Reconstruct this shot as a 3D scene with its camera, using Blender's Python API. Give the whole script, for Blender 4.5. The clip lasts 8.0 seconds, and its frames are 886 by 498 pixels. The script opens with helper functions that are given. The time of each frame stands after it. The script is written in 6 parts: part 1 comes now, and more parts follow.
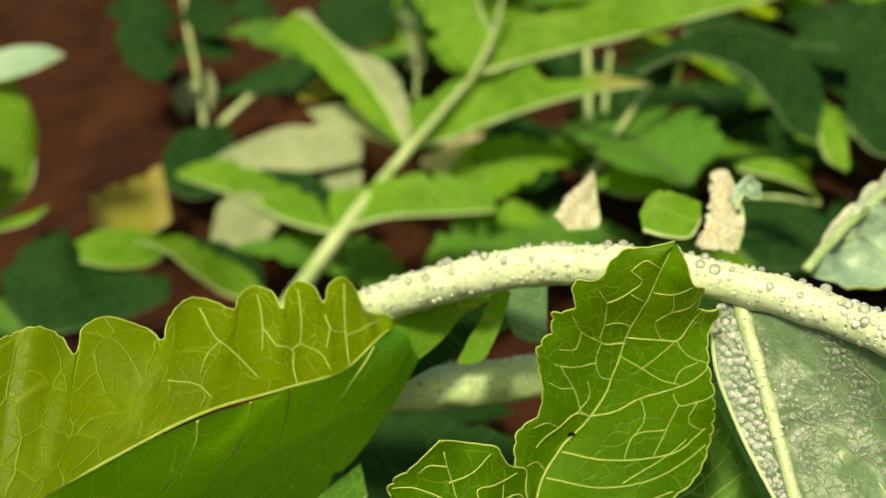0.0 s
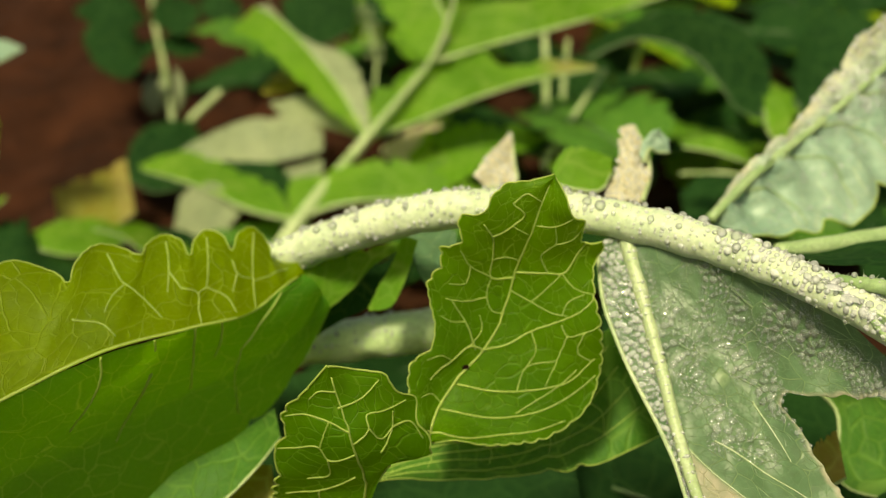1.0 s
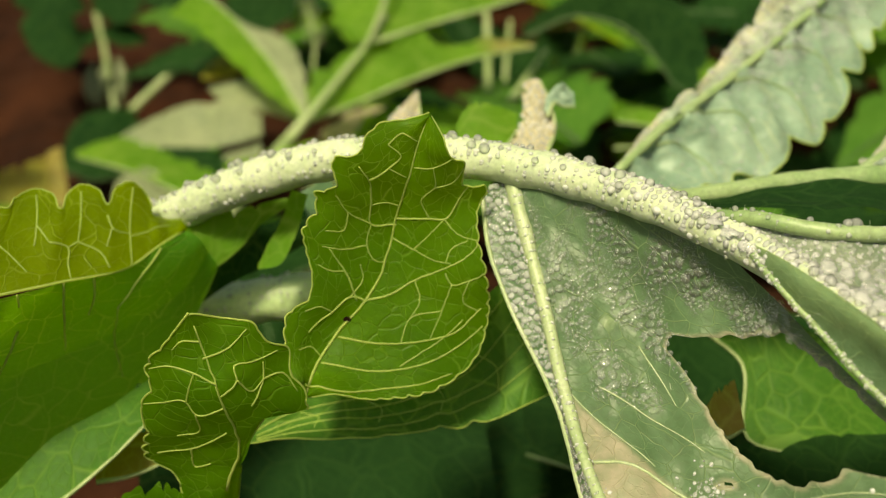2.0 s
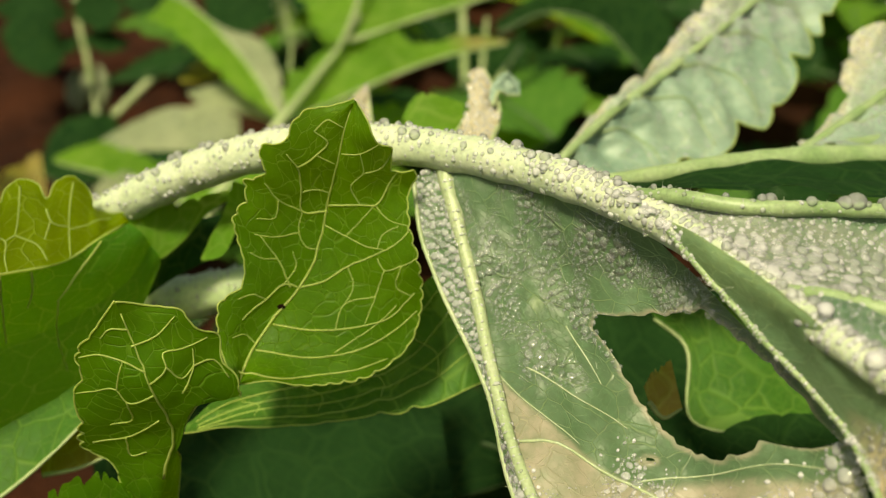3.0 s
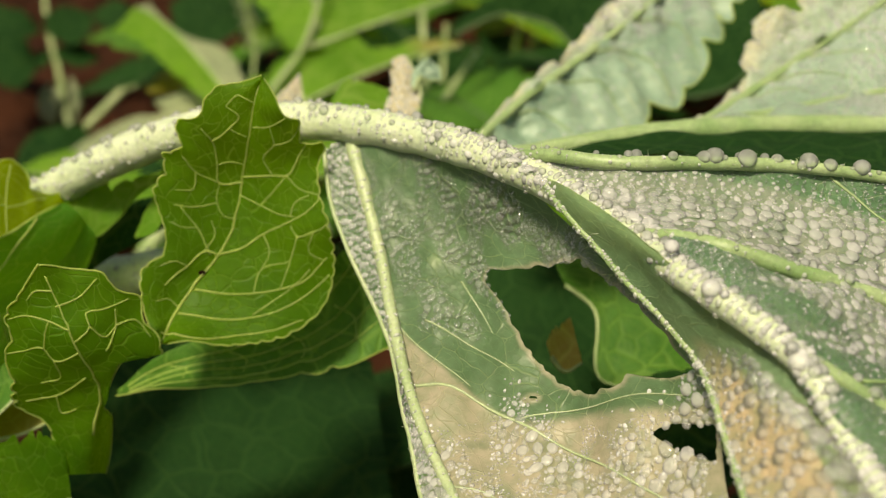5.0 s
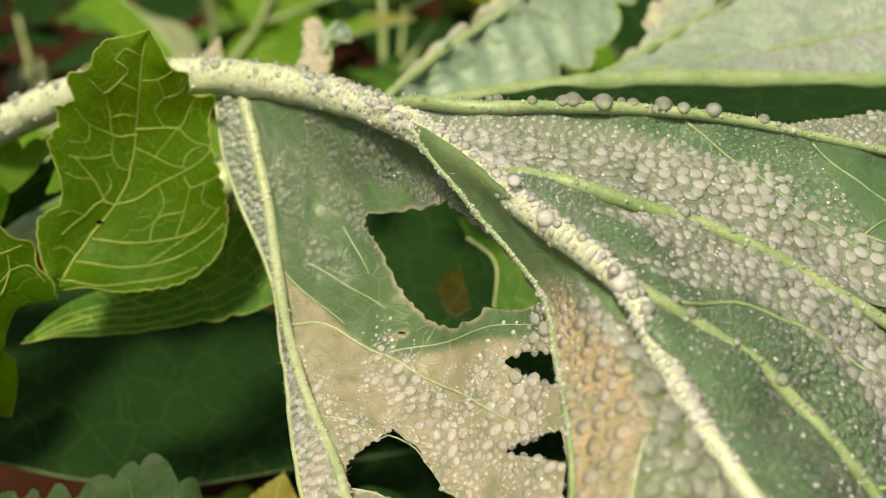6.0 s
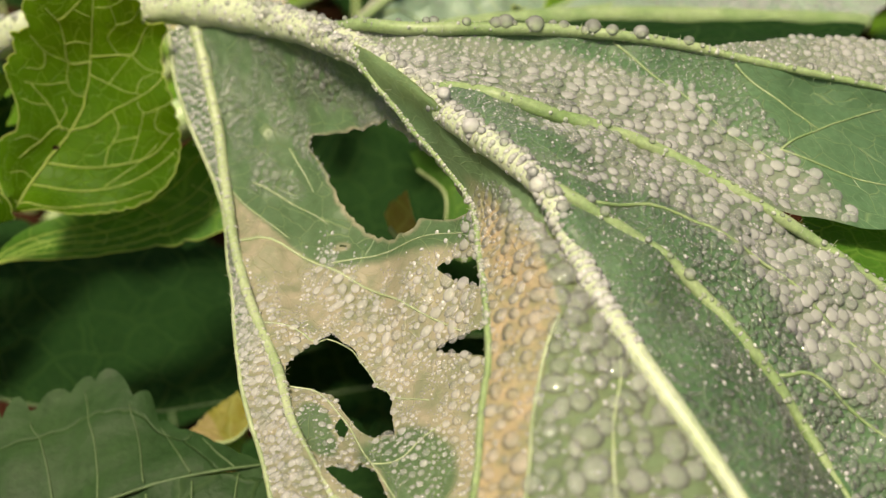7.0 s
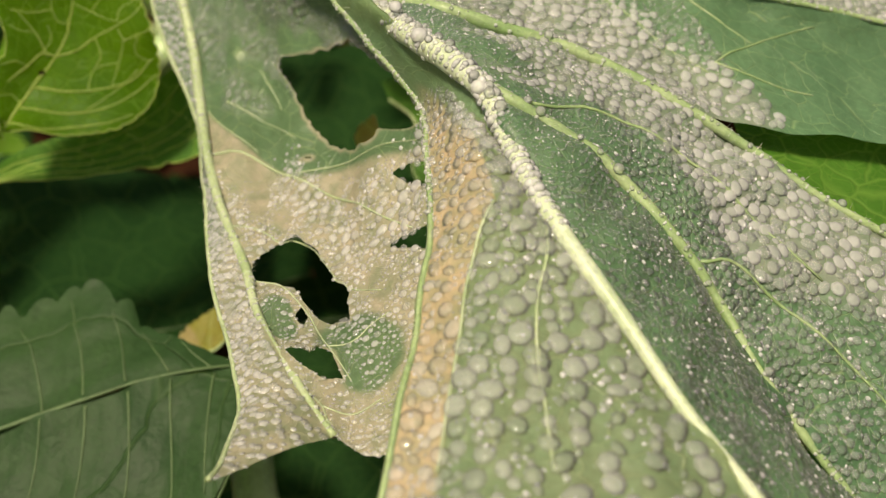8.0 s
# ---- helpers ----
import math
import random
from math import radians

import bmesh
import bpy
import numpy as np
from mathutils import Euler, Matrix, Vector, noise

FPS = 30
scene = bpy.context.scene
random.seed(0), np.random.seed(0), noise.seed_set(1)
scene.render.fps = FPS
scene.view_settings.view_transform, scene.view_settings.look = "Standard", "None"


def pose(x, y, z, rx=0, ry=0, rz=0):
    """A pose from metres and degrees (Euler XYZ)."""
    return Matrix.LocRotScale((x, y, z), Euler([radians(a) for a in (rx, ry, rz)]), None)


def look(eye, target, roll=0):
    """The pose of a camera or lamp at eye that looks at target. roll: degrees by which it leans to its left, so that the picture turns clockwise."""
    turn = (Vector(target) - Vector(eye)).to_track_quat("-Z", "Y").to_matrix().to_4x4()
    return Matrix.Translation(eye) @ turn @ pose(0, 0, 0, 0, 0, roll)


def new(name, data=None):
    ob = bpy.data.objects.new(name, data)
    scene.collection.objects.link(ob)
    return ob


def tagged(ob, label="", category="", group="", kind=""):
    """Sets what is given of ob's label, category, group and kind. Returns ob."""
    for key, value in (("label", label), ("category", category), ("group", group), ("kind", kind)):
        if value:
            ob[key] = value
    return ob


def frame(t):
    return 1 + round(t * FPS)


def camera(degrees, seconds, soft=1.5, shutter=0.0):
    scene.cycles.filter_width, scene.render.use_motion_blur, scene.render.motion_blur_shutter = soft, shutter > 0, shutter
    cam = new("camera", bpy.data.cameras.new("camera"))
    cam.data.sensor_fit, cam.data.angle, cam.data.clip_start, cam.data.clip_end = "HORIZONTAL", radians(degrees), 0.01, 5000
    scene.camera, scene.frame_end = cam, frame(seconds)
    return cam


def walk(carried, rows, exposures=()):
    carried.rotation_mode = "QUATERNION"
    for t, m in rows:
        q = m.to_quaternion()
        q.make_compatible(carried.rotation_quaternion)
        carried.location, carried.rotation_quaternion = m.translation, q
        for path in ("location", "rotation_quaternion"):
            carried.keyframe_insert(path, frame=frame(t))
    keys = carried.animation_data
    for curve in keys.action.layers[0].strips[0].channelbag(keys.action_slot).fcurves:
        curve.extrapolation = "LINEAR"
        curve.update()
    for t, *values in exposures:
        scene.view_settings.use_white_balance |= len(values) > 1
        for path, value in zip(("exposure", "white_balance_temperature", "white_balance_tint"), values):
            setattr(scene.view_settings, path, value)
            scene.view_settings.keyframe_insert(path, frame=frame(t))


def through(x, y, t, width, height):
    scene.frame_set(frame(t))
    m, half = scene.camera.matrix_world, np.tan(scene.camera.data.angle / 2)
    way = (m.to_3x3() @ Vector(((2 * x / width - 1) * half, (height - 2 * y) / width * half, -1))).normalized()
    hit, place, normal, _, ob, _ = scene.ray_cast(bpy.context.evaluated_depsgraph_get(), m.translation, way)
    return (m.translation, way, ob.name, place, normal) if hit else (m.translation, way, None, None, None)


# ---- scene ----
cam = camera(44.0, 8.0, soft=1.15)
cam.data.dof.use_dof = True
cam.data.dof.focus_distance = 0.156
cam.data.dof.aperture_fstop = 19.0
ROWS = [
    (0.0, 0.0000, 0.0000, 0.3000, 0.01, -29.97, 0.01),
    (0.5, 0.0085, -0.0085, 0.2981, -0.69, -29.45, 0.04),
    (1.0, 0.0157, -0.0114, 0.2935, -0.47, -29.52, -0.75),
    (1.5, 0.0208, -0.0108, 0.2877, -1.22, -29.40, -0.53),
    (2.0, 0.0300, -0.0098, 0.2823, -2.24, -29.50, -0.70),
    (2.2, 0.0336, -0.0087, 0.2799, -2.33, -29.76, -0.92),
    (3.3, 0.0411, -0.0164, 0.2805, -2.11, -28.99, -1.99),
    (3.5, 0.0410, -0.0191, 0.2815, -2.02, -28.84, -1.96),
    (4.0, 0.0448, -0.0220, 0.2812, -2.32, -28.87, -2.14),
    (4.2, 0.0462, -0.0232, 0.2797, -2.46, -28.85, -2.20),
    (5.3, 0.0578, -0.0310, 0.2776, -2.96, -28.47, -2.80),
    (5.5, 0.0615, -0.0326, 0.2763, -3.20, -28.51, -2.63),
    (6.0, 0.0711, -0.0397, 0.2754, -3.17, -29.30, -3.01),
    (6.5, 0.0752, -0.0453, 0.2741, -3.78, -29.83, -2.86),
    (7.0, 0.0775, -0.0515, 0.2706, -3.90, -30.60, -2.66),
    (7.5, 0.0789, -0.0561, 0.2683, -4.11, -31.44, -2.69),
    (8.0, 0.0839, -0.0679, 0.2679, -3.44, -32.15, -3.11),
]
walk(cam, [(t, pose(x, y, z, 90 + pitch, 0, yaw) @ pose(0, 0, 0, 0, 0, roll)) for t, x, y, z, yaw, pitch, roll in ROWS],
     [(0.0, 0.50, 8000.0, -10.0), (1.0, 0.28, 8000.0, -9.0), (3.5, 0.20, 7600.0, -3.0), (6.0, 0.12, 7350.0, 4.0), (8.0, 0.09, 7200.0, 7.0)])

# ---- light ----
SUN_HEIGHT, SUN_TURN = 65.0, 214.0   # degrees above the horizon; degrees from +y towards +x
world = bpy.data.worlds.new("sky")
scene.world = world
world.use_nodes = True
sky = world.node_tree.nodes.new("ShaderNodeTexSky")
sky.sky_type = "NISHITA"
sky.sun_disc = False
sky.dust_density = 6.0
sky.sun_elevation = radians(SUN_HEIGHT)
sky.sun_rotation = radians(SUN_TURN)
world.node_tree.links.new(sky.outputs[0], world.node_tree.nodes["Background"].inputs[0])
world.node_tree.nodes["Background"].inputs[1].default_value = 0.07
lamp = bpy.data.lights.new("sun", "SUN")
lamp.energy, lamp.angle, lamp.color = 4.6, radians(9.0), (1.0, 0.90, 0.68)
sun = new("sun", lamp)
sx, sy = math.sin(radians(SUN_TURN)), math.cos(radians(SUN_TURN))
sun.matrix_world = look((3 * sx, 3 * sy, 3 * math.tan(radians(SUN_HEIGHT))), (0, 0, 0))

# ---- materials ----


def material(name):
    m = bpy.data.materials.new(name)
    m.use_nodes = True
    m.node_tree.nodes.clear()
    return m, m.node_tree.nodes, m.node_tree.links


def noise_tex(n, l, coord, scale, detail=4.0, rough=0.55):
    t = n.new("ShaderNodeTexNoise")
    t.inputs["Scale"].default_value, t.inputs["Detail"].default_value, t.inputs["Roughness"].default_value = scale, detail, rough
    l.new(coord, t.inputs["Vector"])
    return t.outputs["Fac"]


def ramp(n, l, fac, stops):
    r = n.new("ShaderNodeValToRGB")
    while len(r.color_ramp.elements) < len(stops):
        r.color_ramp.elements.new(0.5)
    for e, (p, c) in zip(r.color_ramp.elements, stops):
        e.position, e.color = p, (*c, 1.0) if len(c) == 3 else c
    l.new(fac, r.inputs[0])
    return r.outputs[0]


def mix(n, l, fac, a, b, blend="MIX"):
    m = n.new("ShaderNodeMix")
    m.data_type, m.blend_type = "RGBA", blend
    for socket, v in ((m.inputs[0], fac), (m.inputs[6], a), (m.inputs[7], b)):
        if isinstance(v, (int, float)):
            socket.default_value = v
        elif isinstance(v, tuple):
            socket.default_value = (*v, 1.0)
        else:
            l.new(v, socket)
    return m.outputs[2]


def calc(n, l, op, a, b=0.0):
    m = n.new("ShaderNodeMath")
    m.operation = op
    for socket, v in zip(m.inputs, (a, b)):
        if isinstance(v, (int, float)):
            socket.default_value = v
        else:
            l.new(v, socket)
    return m.outputs[0]


def leaf_material(name, dark, light, vein, cell=0.0045, through=0.45, glow=None, rough=0.45, dry=(0.42, 0.31, 0.13), vein_width=0.07, relief=0.5, gloss=0.4, fine_net=0.28):
    """A leaf blade: mottled green, a net of fine pale veins, dry patches, light passing through."""
    m, n, l = material(name)
    uv = n.new("ShaderNodeUVMap").outputs[0]
    gen = n.new("ShaderNodeTexCoord").outputs["Object"]
    big = noise_tex(n, l, gen, 45.0)
    fine = noise_tex(n, l, gen, 900.0, 3.0)
    rnd = n.new("ShaderNodeObjectInfo").outputs["Random"]
    col = mix(n, l, ramp(n, l, big, [(0.3, (0, 0, 0)), (0.7, (1, 1, 1))]), dark, light)
    col = mix(n, l, calc(n, l, "MULTIPLY", rnd, 0.25), col, mix(n, l, 0.5, col, light))
    col = mix(n, l, 0.35, col, ramp(n, l, fine, [(0.3, (0.25, 0.25, 0.25)), (0.7, (0.75, 0.75, 0.75))]), "OVERLAY")
    warp = n.new("ShaderNodeVectorMath")
    warp.operation = "MULTIPLY_ADD"
    nz = n.new("ShaderNodeTexNoise")
    nz.inputs["Scale"].default_value = 180.0
    l.new(uv, nz.inputs["Vector"])
    l.new(nz.outputs["Color"], warp.inputs[0])
    warp.inputs[1].default_value = (0.003, 0.003, 0.0)
    l.new(uv, warp.inputs[2])
    lines = []
    for size, width in ((cell, vein_width), (cell * 0.38, vein_width * 1.1)):
        v = n.new("ShaderNodeTexVoronoi")
        v.feature = "DISTANCE_TO_EDGE"
        v.inputs["Scale"].default_value = 1.0 / size
        l.new(warp.outputs[0], v.inputs["Vector"])
        lines.append(ramp(n, l, v.outputs["Distance"], [(0.0, (1, 1, 1)), (width, (0, 0, 0))]))
    patch = ramp(n, l, noise_tex(n, l, uv, 60.0, 2.0), [(0.35, (0.5, 0.5, 0.5)), (0.65, (1, 1, 1))])
    net = calc(n, l, "MAXIMUM", calc(n, l, "MULTIPLY", lines[0], patch), calc(n, l, "MULTIPLY", lines[1], fine_net))
    col = mix(n, l, calc(n, l, "MULTIPLY", net, 0.9), col, vein)
    a = n.new("ShaderNodeAttribute")
    a.attribute_name = "dry"
    spot = ramp(n, l, noise_tex(n, l, gen, 260.0, 5.0, 0.65), [(0.35, (0, 0, 0)), (0.62, (1, 1, 1))])
    dryness = calc(n, l, "MULTIPLY", a.outputs["Fac"], calc(n, l, "ADD", calc(n, l, "MULTIPLY", spot, 0.55), 0.45))
    drycol = mix(n, l, fine, dry, tuple(0.78 * c for c in dry))
    col = mix(n, l, dryness, col, drycol)
    b = n.new("ShaderNodeBsdfPrincipled")
    l.new(col, b.inputs["Base Color"])
    b.inputs["Specular IOR Level"].default_value = gloss
    l.new(calc(n, l, "ADD", rough - 0.12, calc(n, l, "MULTIPLY", big, 0.24)), b.inputs["Roughness"])
    t = n.new("ShaderNodeBsdfTranslucent")
    l.new(mix(n, l, 1.0, mix(n, l, 0.5, col, (1, 1, 1)) if glow is None else mix(n, l, calc(n, l, "MULTIPLY", net, 0.8), glow, tuple(min(1, 1.3 * c + 0.3 * (i < 2) + 0.12) for i, c in enumerate(glow))), (0.95, 0.95, 0.8), "MULTIPLY"), t.inputs["Color"])
    bump = n.new("ShaderNodeBump")
    bump.inputs["Strength"].default_value, bump.inputs["Distance"].default_value = relief, 0.0004
    h = calc(n, l, "ADD", calc(n, l, "MULTIPLY", net, 0.8), calc(n, l, "MULTIPLY", noise_tex(n, l, gen, 320.0, 3.0), 1.2))
    l.new(h, bump.inputs["Height"])
    l.new(bump.outputs[0], b.inputs["Normal"])
    l.new(bump.outputs[0], t.inputs["Normal"])
    s = n.new("ShaderNodeMixShader")
    s.inputs[0].default_value = through
    l.new(b.outputs[0], s.inputs[1])
    l.new(t.outputs[0], s.inputs[2])
    o = n.new("ShaderNodeOutputMaterial")
    l.new(s.outputs[0], o.inputs[0])
    return m


def plain_material(name, a, b, scale, rough=0.5, relief=0.3, depth=0.0003, sub=0.0, gloss=0.5):
    """A mottled surface of two colours with a fine relief."""
    m, n, l = material(name)
    gen = n.new("ShaderNodeTexCoord").outputs["Object"]
    big, fine = noise_tex(n, l, gen, scale, 4.0), noise_tex(n, l, gen, scale * 9, 4.0, 0.65)
    col = mix(n, l, ramp(n, l, big, [(0.32, (0, 0, 0)), (0.68, (1, 1, 1))]), a, b)
    col = mix(n, l, 0.4, col, ramp(n, l, fine, [(0.3, (0.25, 0.25, 0.25)), (0.7, (0.75, 0.75, 0.75))]), "OVERLAY")
    p = n.new("ShaderNodeBsdfPrincipled")
    l.new(col, p.inputs["Base Color"])
    p.inputs["Roughness"].default_value = rough
    p.inputs["Specular IOR Level"].default_value = gloss
    if sub:
        p.inputs["Subsurface Weight"].default_value = sub
        p.inputs["Subsurface Radius"].default_value = (0.8, 1.0, 0.3)
        p.inputs["Subsurface Scale"].default_value = 0.002
    bump = n.new("ShaderNodeBump")
    bump.inputs["Strength"].default_value, bump.inputs["Distance"].default_value = relief, depth
    l.new(calc(n, l, "ADD", big, fine), bump.inputs["Height"])
    l.new(bump.outputs[0], p.inputs["Normal"])
    o = n.new("ShaderNodeOutputMaterial")
    l.new(p.outputs[0], o.inputs[0])
    return m


def water_material(name, bent, white, through, skin_index):
    """Dew: clear, with a bright skin; the white share stands in for gathered light."""
    m, n, l = material(name)
    clear = n.new("ShaderNodeBsdfTransparent")
    clear.inputs[0].default_value = (0.97, 0.99, 0.97, 1)
    bend = n.new("ShaderNodeBsdfRefraction")
    bend.inputs["IOR"].default_value, bend.inputs["Roughness"].default_value = 1.33, 0.05
    haze = n.new("ShaderNodeBsdfDiffuse")
    haze.inputs[0].default_value = (0.94, 0.92, 0.97, 1)
    skin = n.new("ShaderNodeBsdfGlossy")
    skin.inputs["Roughness"].default_value = 0.03
    last = None
    each = n.new("ShaderNodeNewGeometry").outputs["Random Per Island"]
    glow = n.new("ShaderNodeBsdfTranslucent")
    glow.inputs[0].default_value = (0.95, 0.95, 0.93, 1)
    for fac, a, b in ((bent, clear, bend), (white, None, haze), (through, None, glow)):
        s = n.new("ShaderNodeMixShader")
        if b is haze:
            l.new(calc(n, l, "MULTIPLY", calc(n, l, "ADD", calc(n, l, "MULTIPLY", each, 0.9), 0.55), fac), s.inputs[0])
        else:
            s.inputs[0].default_value = fac
        l.new((a or last).outputs[0], s.inputs[1])
        l.new(b.outputs[0], s.inputs[2])
        last = s
    f = n.new("ShaderNodeFresnel")
    f.inputs[0].default_value = skin_index
    s = n.new("ShaderNodeMixShader")
    l.new(f.outputs[0], s.inputs[0])
    l.new(last.outputs[0], s.inputs[1])
    l.new(skin.outputs[0], s.inputs[2])
    o = n.new("ShaderNodeOutputMaterial")
    l.new(s.outputs[0], o.inputs[0])
    return m


M_UPPER = leaf_material("leaf_upper_side", (0.034, 0.125, 0.005), (0.105, 0.235, 0.007), (0.13, 0.26, 0.025), 0.0030, 0.55, (0.34, 0.50, 0.010), vein_width=0.035, gloss=0.2, fine_net=0.12)
# Bright half of the broad leaf: lit-through glow partly put into this yellow-green.
M_BROAD = leaf_material("broad_leaf", (0.13, 0.21, 0.005), (0.22, 0.31, 0.008), (0.28, 0.38, 0.03), 0.0060, 0.62, (0.60, 0.70, 0.012), vein_width=0.03, gloss=0.2)
M_UNDER = leaf_material("leaf_underside", (0.075, 0.165, 0.085), (0.14, 0.25, 0.13), (0.26, 0.36, 0.19), 0.0042, 0.36, (0.26, 0.42, 0.18), 0.4, (0.53, 0.49, 0.46), vein_width=0.02)
M_THIN = leaf_material("thin_dry_underside", (0.065, 0.145, 0.068), (0.12, 0.22, 0.105), (0.26, 0.36, 0.19), 0.0042, 0.42, (0.36, 0.46, 0.20), 0.4, (0.62, 0.53, 0.41), vein_width=0.02)
M_TAN = leaf_material("tan_underside", (0.13, 0.24, 0.13), (0.21, 0.32, 0.18), (0.33, 0.44, 0.25), 0.0042, 0.45, (0.54, 0.56, 0.24), 0.4, (0.80, 0.60, 0.40), vein_width=0.02)
M_PALE = leaf_material("pale_underside", (0.20, 0.32, 0.24), (0.32, 0.43, 0.34), (0.40, 0.48, 0.34), 0.0060, 0.25, (0.4, 0.55, 0.3), 0.4, (0.62, 0.55, 0.38), vein_width=0.03)
M_FAR = leaf_material("far_leaf", (0.08, 0.21, 0.014), (0.16, 0.34, 0.025), (0.22, 0.36, 0.06), 0.012, 0.52, (0.40, 0.62, 0.02), 0.6, gloss=0.2)
M_MID = leaf_material("plain_green_blade", (0.040, 0.125, 0.014), (0.070, 0.175, 0.022), (0.12, 0.23, 0.04), 0.006, 0.3, (0.2, 0.38, 0.02), 0.55, gloss=0.15)
# Green darkened well below leaf tone: the shade is mixed into the colour.
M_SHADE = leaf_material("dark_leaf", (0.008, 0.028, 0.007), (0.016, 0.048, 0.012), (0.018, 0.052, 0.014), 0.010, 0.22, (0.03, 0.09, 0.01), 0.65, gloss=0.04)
# Dull green lowered further, so half shade is part of this colour.
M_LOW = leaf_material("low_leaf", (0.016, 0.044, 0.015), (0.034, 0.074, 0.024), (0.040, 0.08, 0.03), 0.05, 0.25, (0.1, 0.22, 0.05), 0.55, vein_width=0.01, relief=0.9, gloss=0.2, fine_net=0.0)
# Copy for the broad leaf's lower half, its shade hue put into the colour.
M_BROAD_SHADE = leaf_material("shaded_green_half", (0.075, 0.26, 0.020), (0.135, 0.36, 0.032), (0.18, 0.38, 0.05), 0.0060, 0.62, (0.30, 0.62, 0.03), vein_width=0.02, gloss=0.5)
M_GREY = leaf_material("grey_green_leaf", (0.16, 0.20, 0.11), (0.26, 0.29, 0.17), (0.30, 0.33, 0.2), 0.010, 0.25, (0.3, 0.4, 0.1), 0.6)
M_YELLOW = leaf_material("yellow_leaf", (0.20, 0.21, 0.02), (0.32, 0.26, 0.03), (0.3, 0.32, 0.08), 0.008, 0.45, (0.6, 0.42, 0.02), 0.55)
M_DRY = leaf_material("dry_leaf", (0.46, 0.41, 0.27), (0.64, 0.58, 0.43), (0.5, 0.42, 0.25), 0.004, 0.3, (0.6, 0.45, 0.2), 0.7, relief=0.9)
M_STEM = plain_material("leaf_stalk", (0.40, 0.47, 0.31), (0.53, 0.575, 0.43), 120.0, 0.4, 0.25, 0.0002, 0.25)
M_VEIN = plain_material("leaf_vein", (0.18, 0.27, 0.11), (0.30, 0.375, 0.20), 150.0, 0.45, 0.3, 0.0002, 0.15)
M_FINE = leaf_material("fine_vein", (0.38, 0.48, 0.13), (0.52, 0.60, 0.20), (0.50, 0.57, 0.20), 0.004, 0.55, (0.80, 0.88, 0.30), 0.5)
M_FARSTEM = plain_material("green_stem", (0.20, 0.28, 0.10), (0.36, 0.42, 0.22), 60.0, 0.5, 0.3, 0.0004)
# Darker copy of the green stem, with shade put into its colour.
M_DIM = plain_material("shade_dimmed_stem", (0.05, 0.09, 0.03), (0.08, 0.13, 0.05), 60.0, 0.6, 0.3, 0.0004)
M_RIB = plain_material("pale_rib", (0.27, 0.34, 0.18), (0.40, 0.45, 0.29), 150.0, 0.45, 0.3, 0.0002, 0.15)
M_STALK2 = plain_material("green_stalk", (0.36, 0.48, 0.23), (0.47, 0.57, 0.34), 110.0, 0.4, 0.25, 0.0002, 0.2)
# Red-brown set darker than sunlit soil: the plants' shade is in this colour.
M_SOIL = plain_material("red_soil", (0.018, 0.006, 0.003), (0.046, 0.015, 0.007), 22.0, 0.95, 0.9, 0.006, gloss=0.1)
M_WATER = water_material("water", 0.16, 0.10, 0.05, 1.52)
M_CRUST = water_material("bright_dew", 0.06, 0.34, 0.16, 1.42)
# Strong white in this one paints the sun glints of tiny drops.
M_GLINT = water_material("white_glint_dew", 0.08, 0.44, 0.16, 1.5)
M_LENS = water_material("lens_drop", 0.14, 0.15, 0.07, 1.6)
M_CLEAR = water_material("clear_drop", 0.12, 0.14, 0.18, 1.36)
M_DEW = water_material("whitened_dew", 0.13, 0.23, 0.07, 1.52)

# ---- shapes ----


def spline(points, count, knots=None):
    """A smooth curve through points (an array with the points along its first axis), at count even steps of its length."""
    p = np.asarray(points, float)
    flat = p.reshape(len(p), -1)
    if knots is None:
        knots = np.r_[0, np.cumsum(np.linalg.norm(np.diff(flat, axis=0), axis=1) + 1e-9)]
        knots = knots / knots[-1]
    s = np.linspace(0, 1, count)
    if len(p) == 2:
        return (flat[0] + s[:, None] * (flat[1] - flat[0])).reshape(count, *p.shape[1:])
    tan = np.gradient(flat, knots, axis=0)
    i = np.clip(np.searchsorted(knots, s, "right") - 1, 0, len(p) - 2)
    h = (knots[i + 1] - knots[i])[:, None]
    t = ((s - knots[i])[:, None]) / h
    q = (2 * t**3 - 3 * t**2 + 1) * flat[i] + (t**3 - 2 * t**2 + t) * h * tan[i] + (3 * t**2 - 2 * t**3) * flat[i + 1] + (t**3 - t**2) * h * tan[i + 1]
    return q.reshape(count, *p.shape[1:])


def wave(grid, scale, seed):
    """Smooth noise between -1 and 1 over an array of places."""
    rng = np.random.RandomState(seed)
    out = np.zeros(grid.shape[:-1])
    for k in range(9):
        d = rng.normal(size=3)
        d *= (1.0 + 1.6 * rng.rand()) / (scale * np.linalg.norm(d))
        out += np.sin(grid @ d * 6.283 + rng.rand() * 6.283)
    return out / 4.0


def put(name, verts, faces, mat, parent=None, label="", uvs=None, dry=None):
    me = bpy.data.meshes.new(name)
    me.from_pydata([tuple(v) for v in verts], [], faces)
    me.materials.append(mat)
    me.polygons.foreach_set("use_smooth", [True] * len(me.polygons))
    if uvs is not None:
        layer = me.uv_layers.new(name="UVMap")
        loops = np.zeros(len(me.loops), int)
        me.loops.foreach_get("vertex_index", loops)
        layer.data.foreach_set("uv", np.asarray(uvs)[loops].astype(float).ravel())
    if dry is not None:
        me.attributes.new("dry", "FLOAT", "POINT").data.foreach_set("value", np.asarray(dry, float))
    ob = new(name, me)
    if parent is not None:
        ob.parent = parent
    if label:
        tagged(ob, label=label)
    return ob


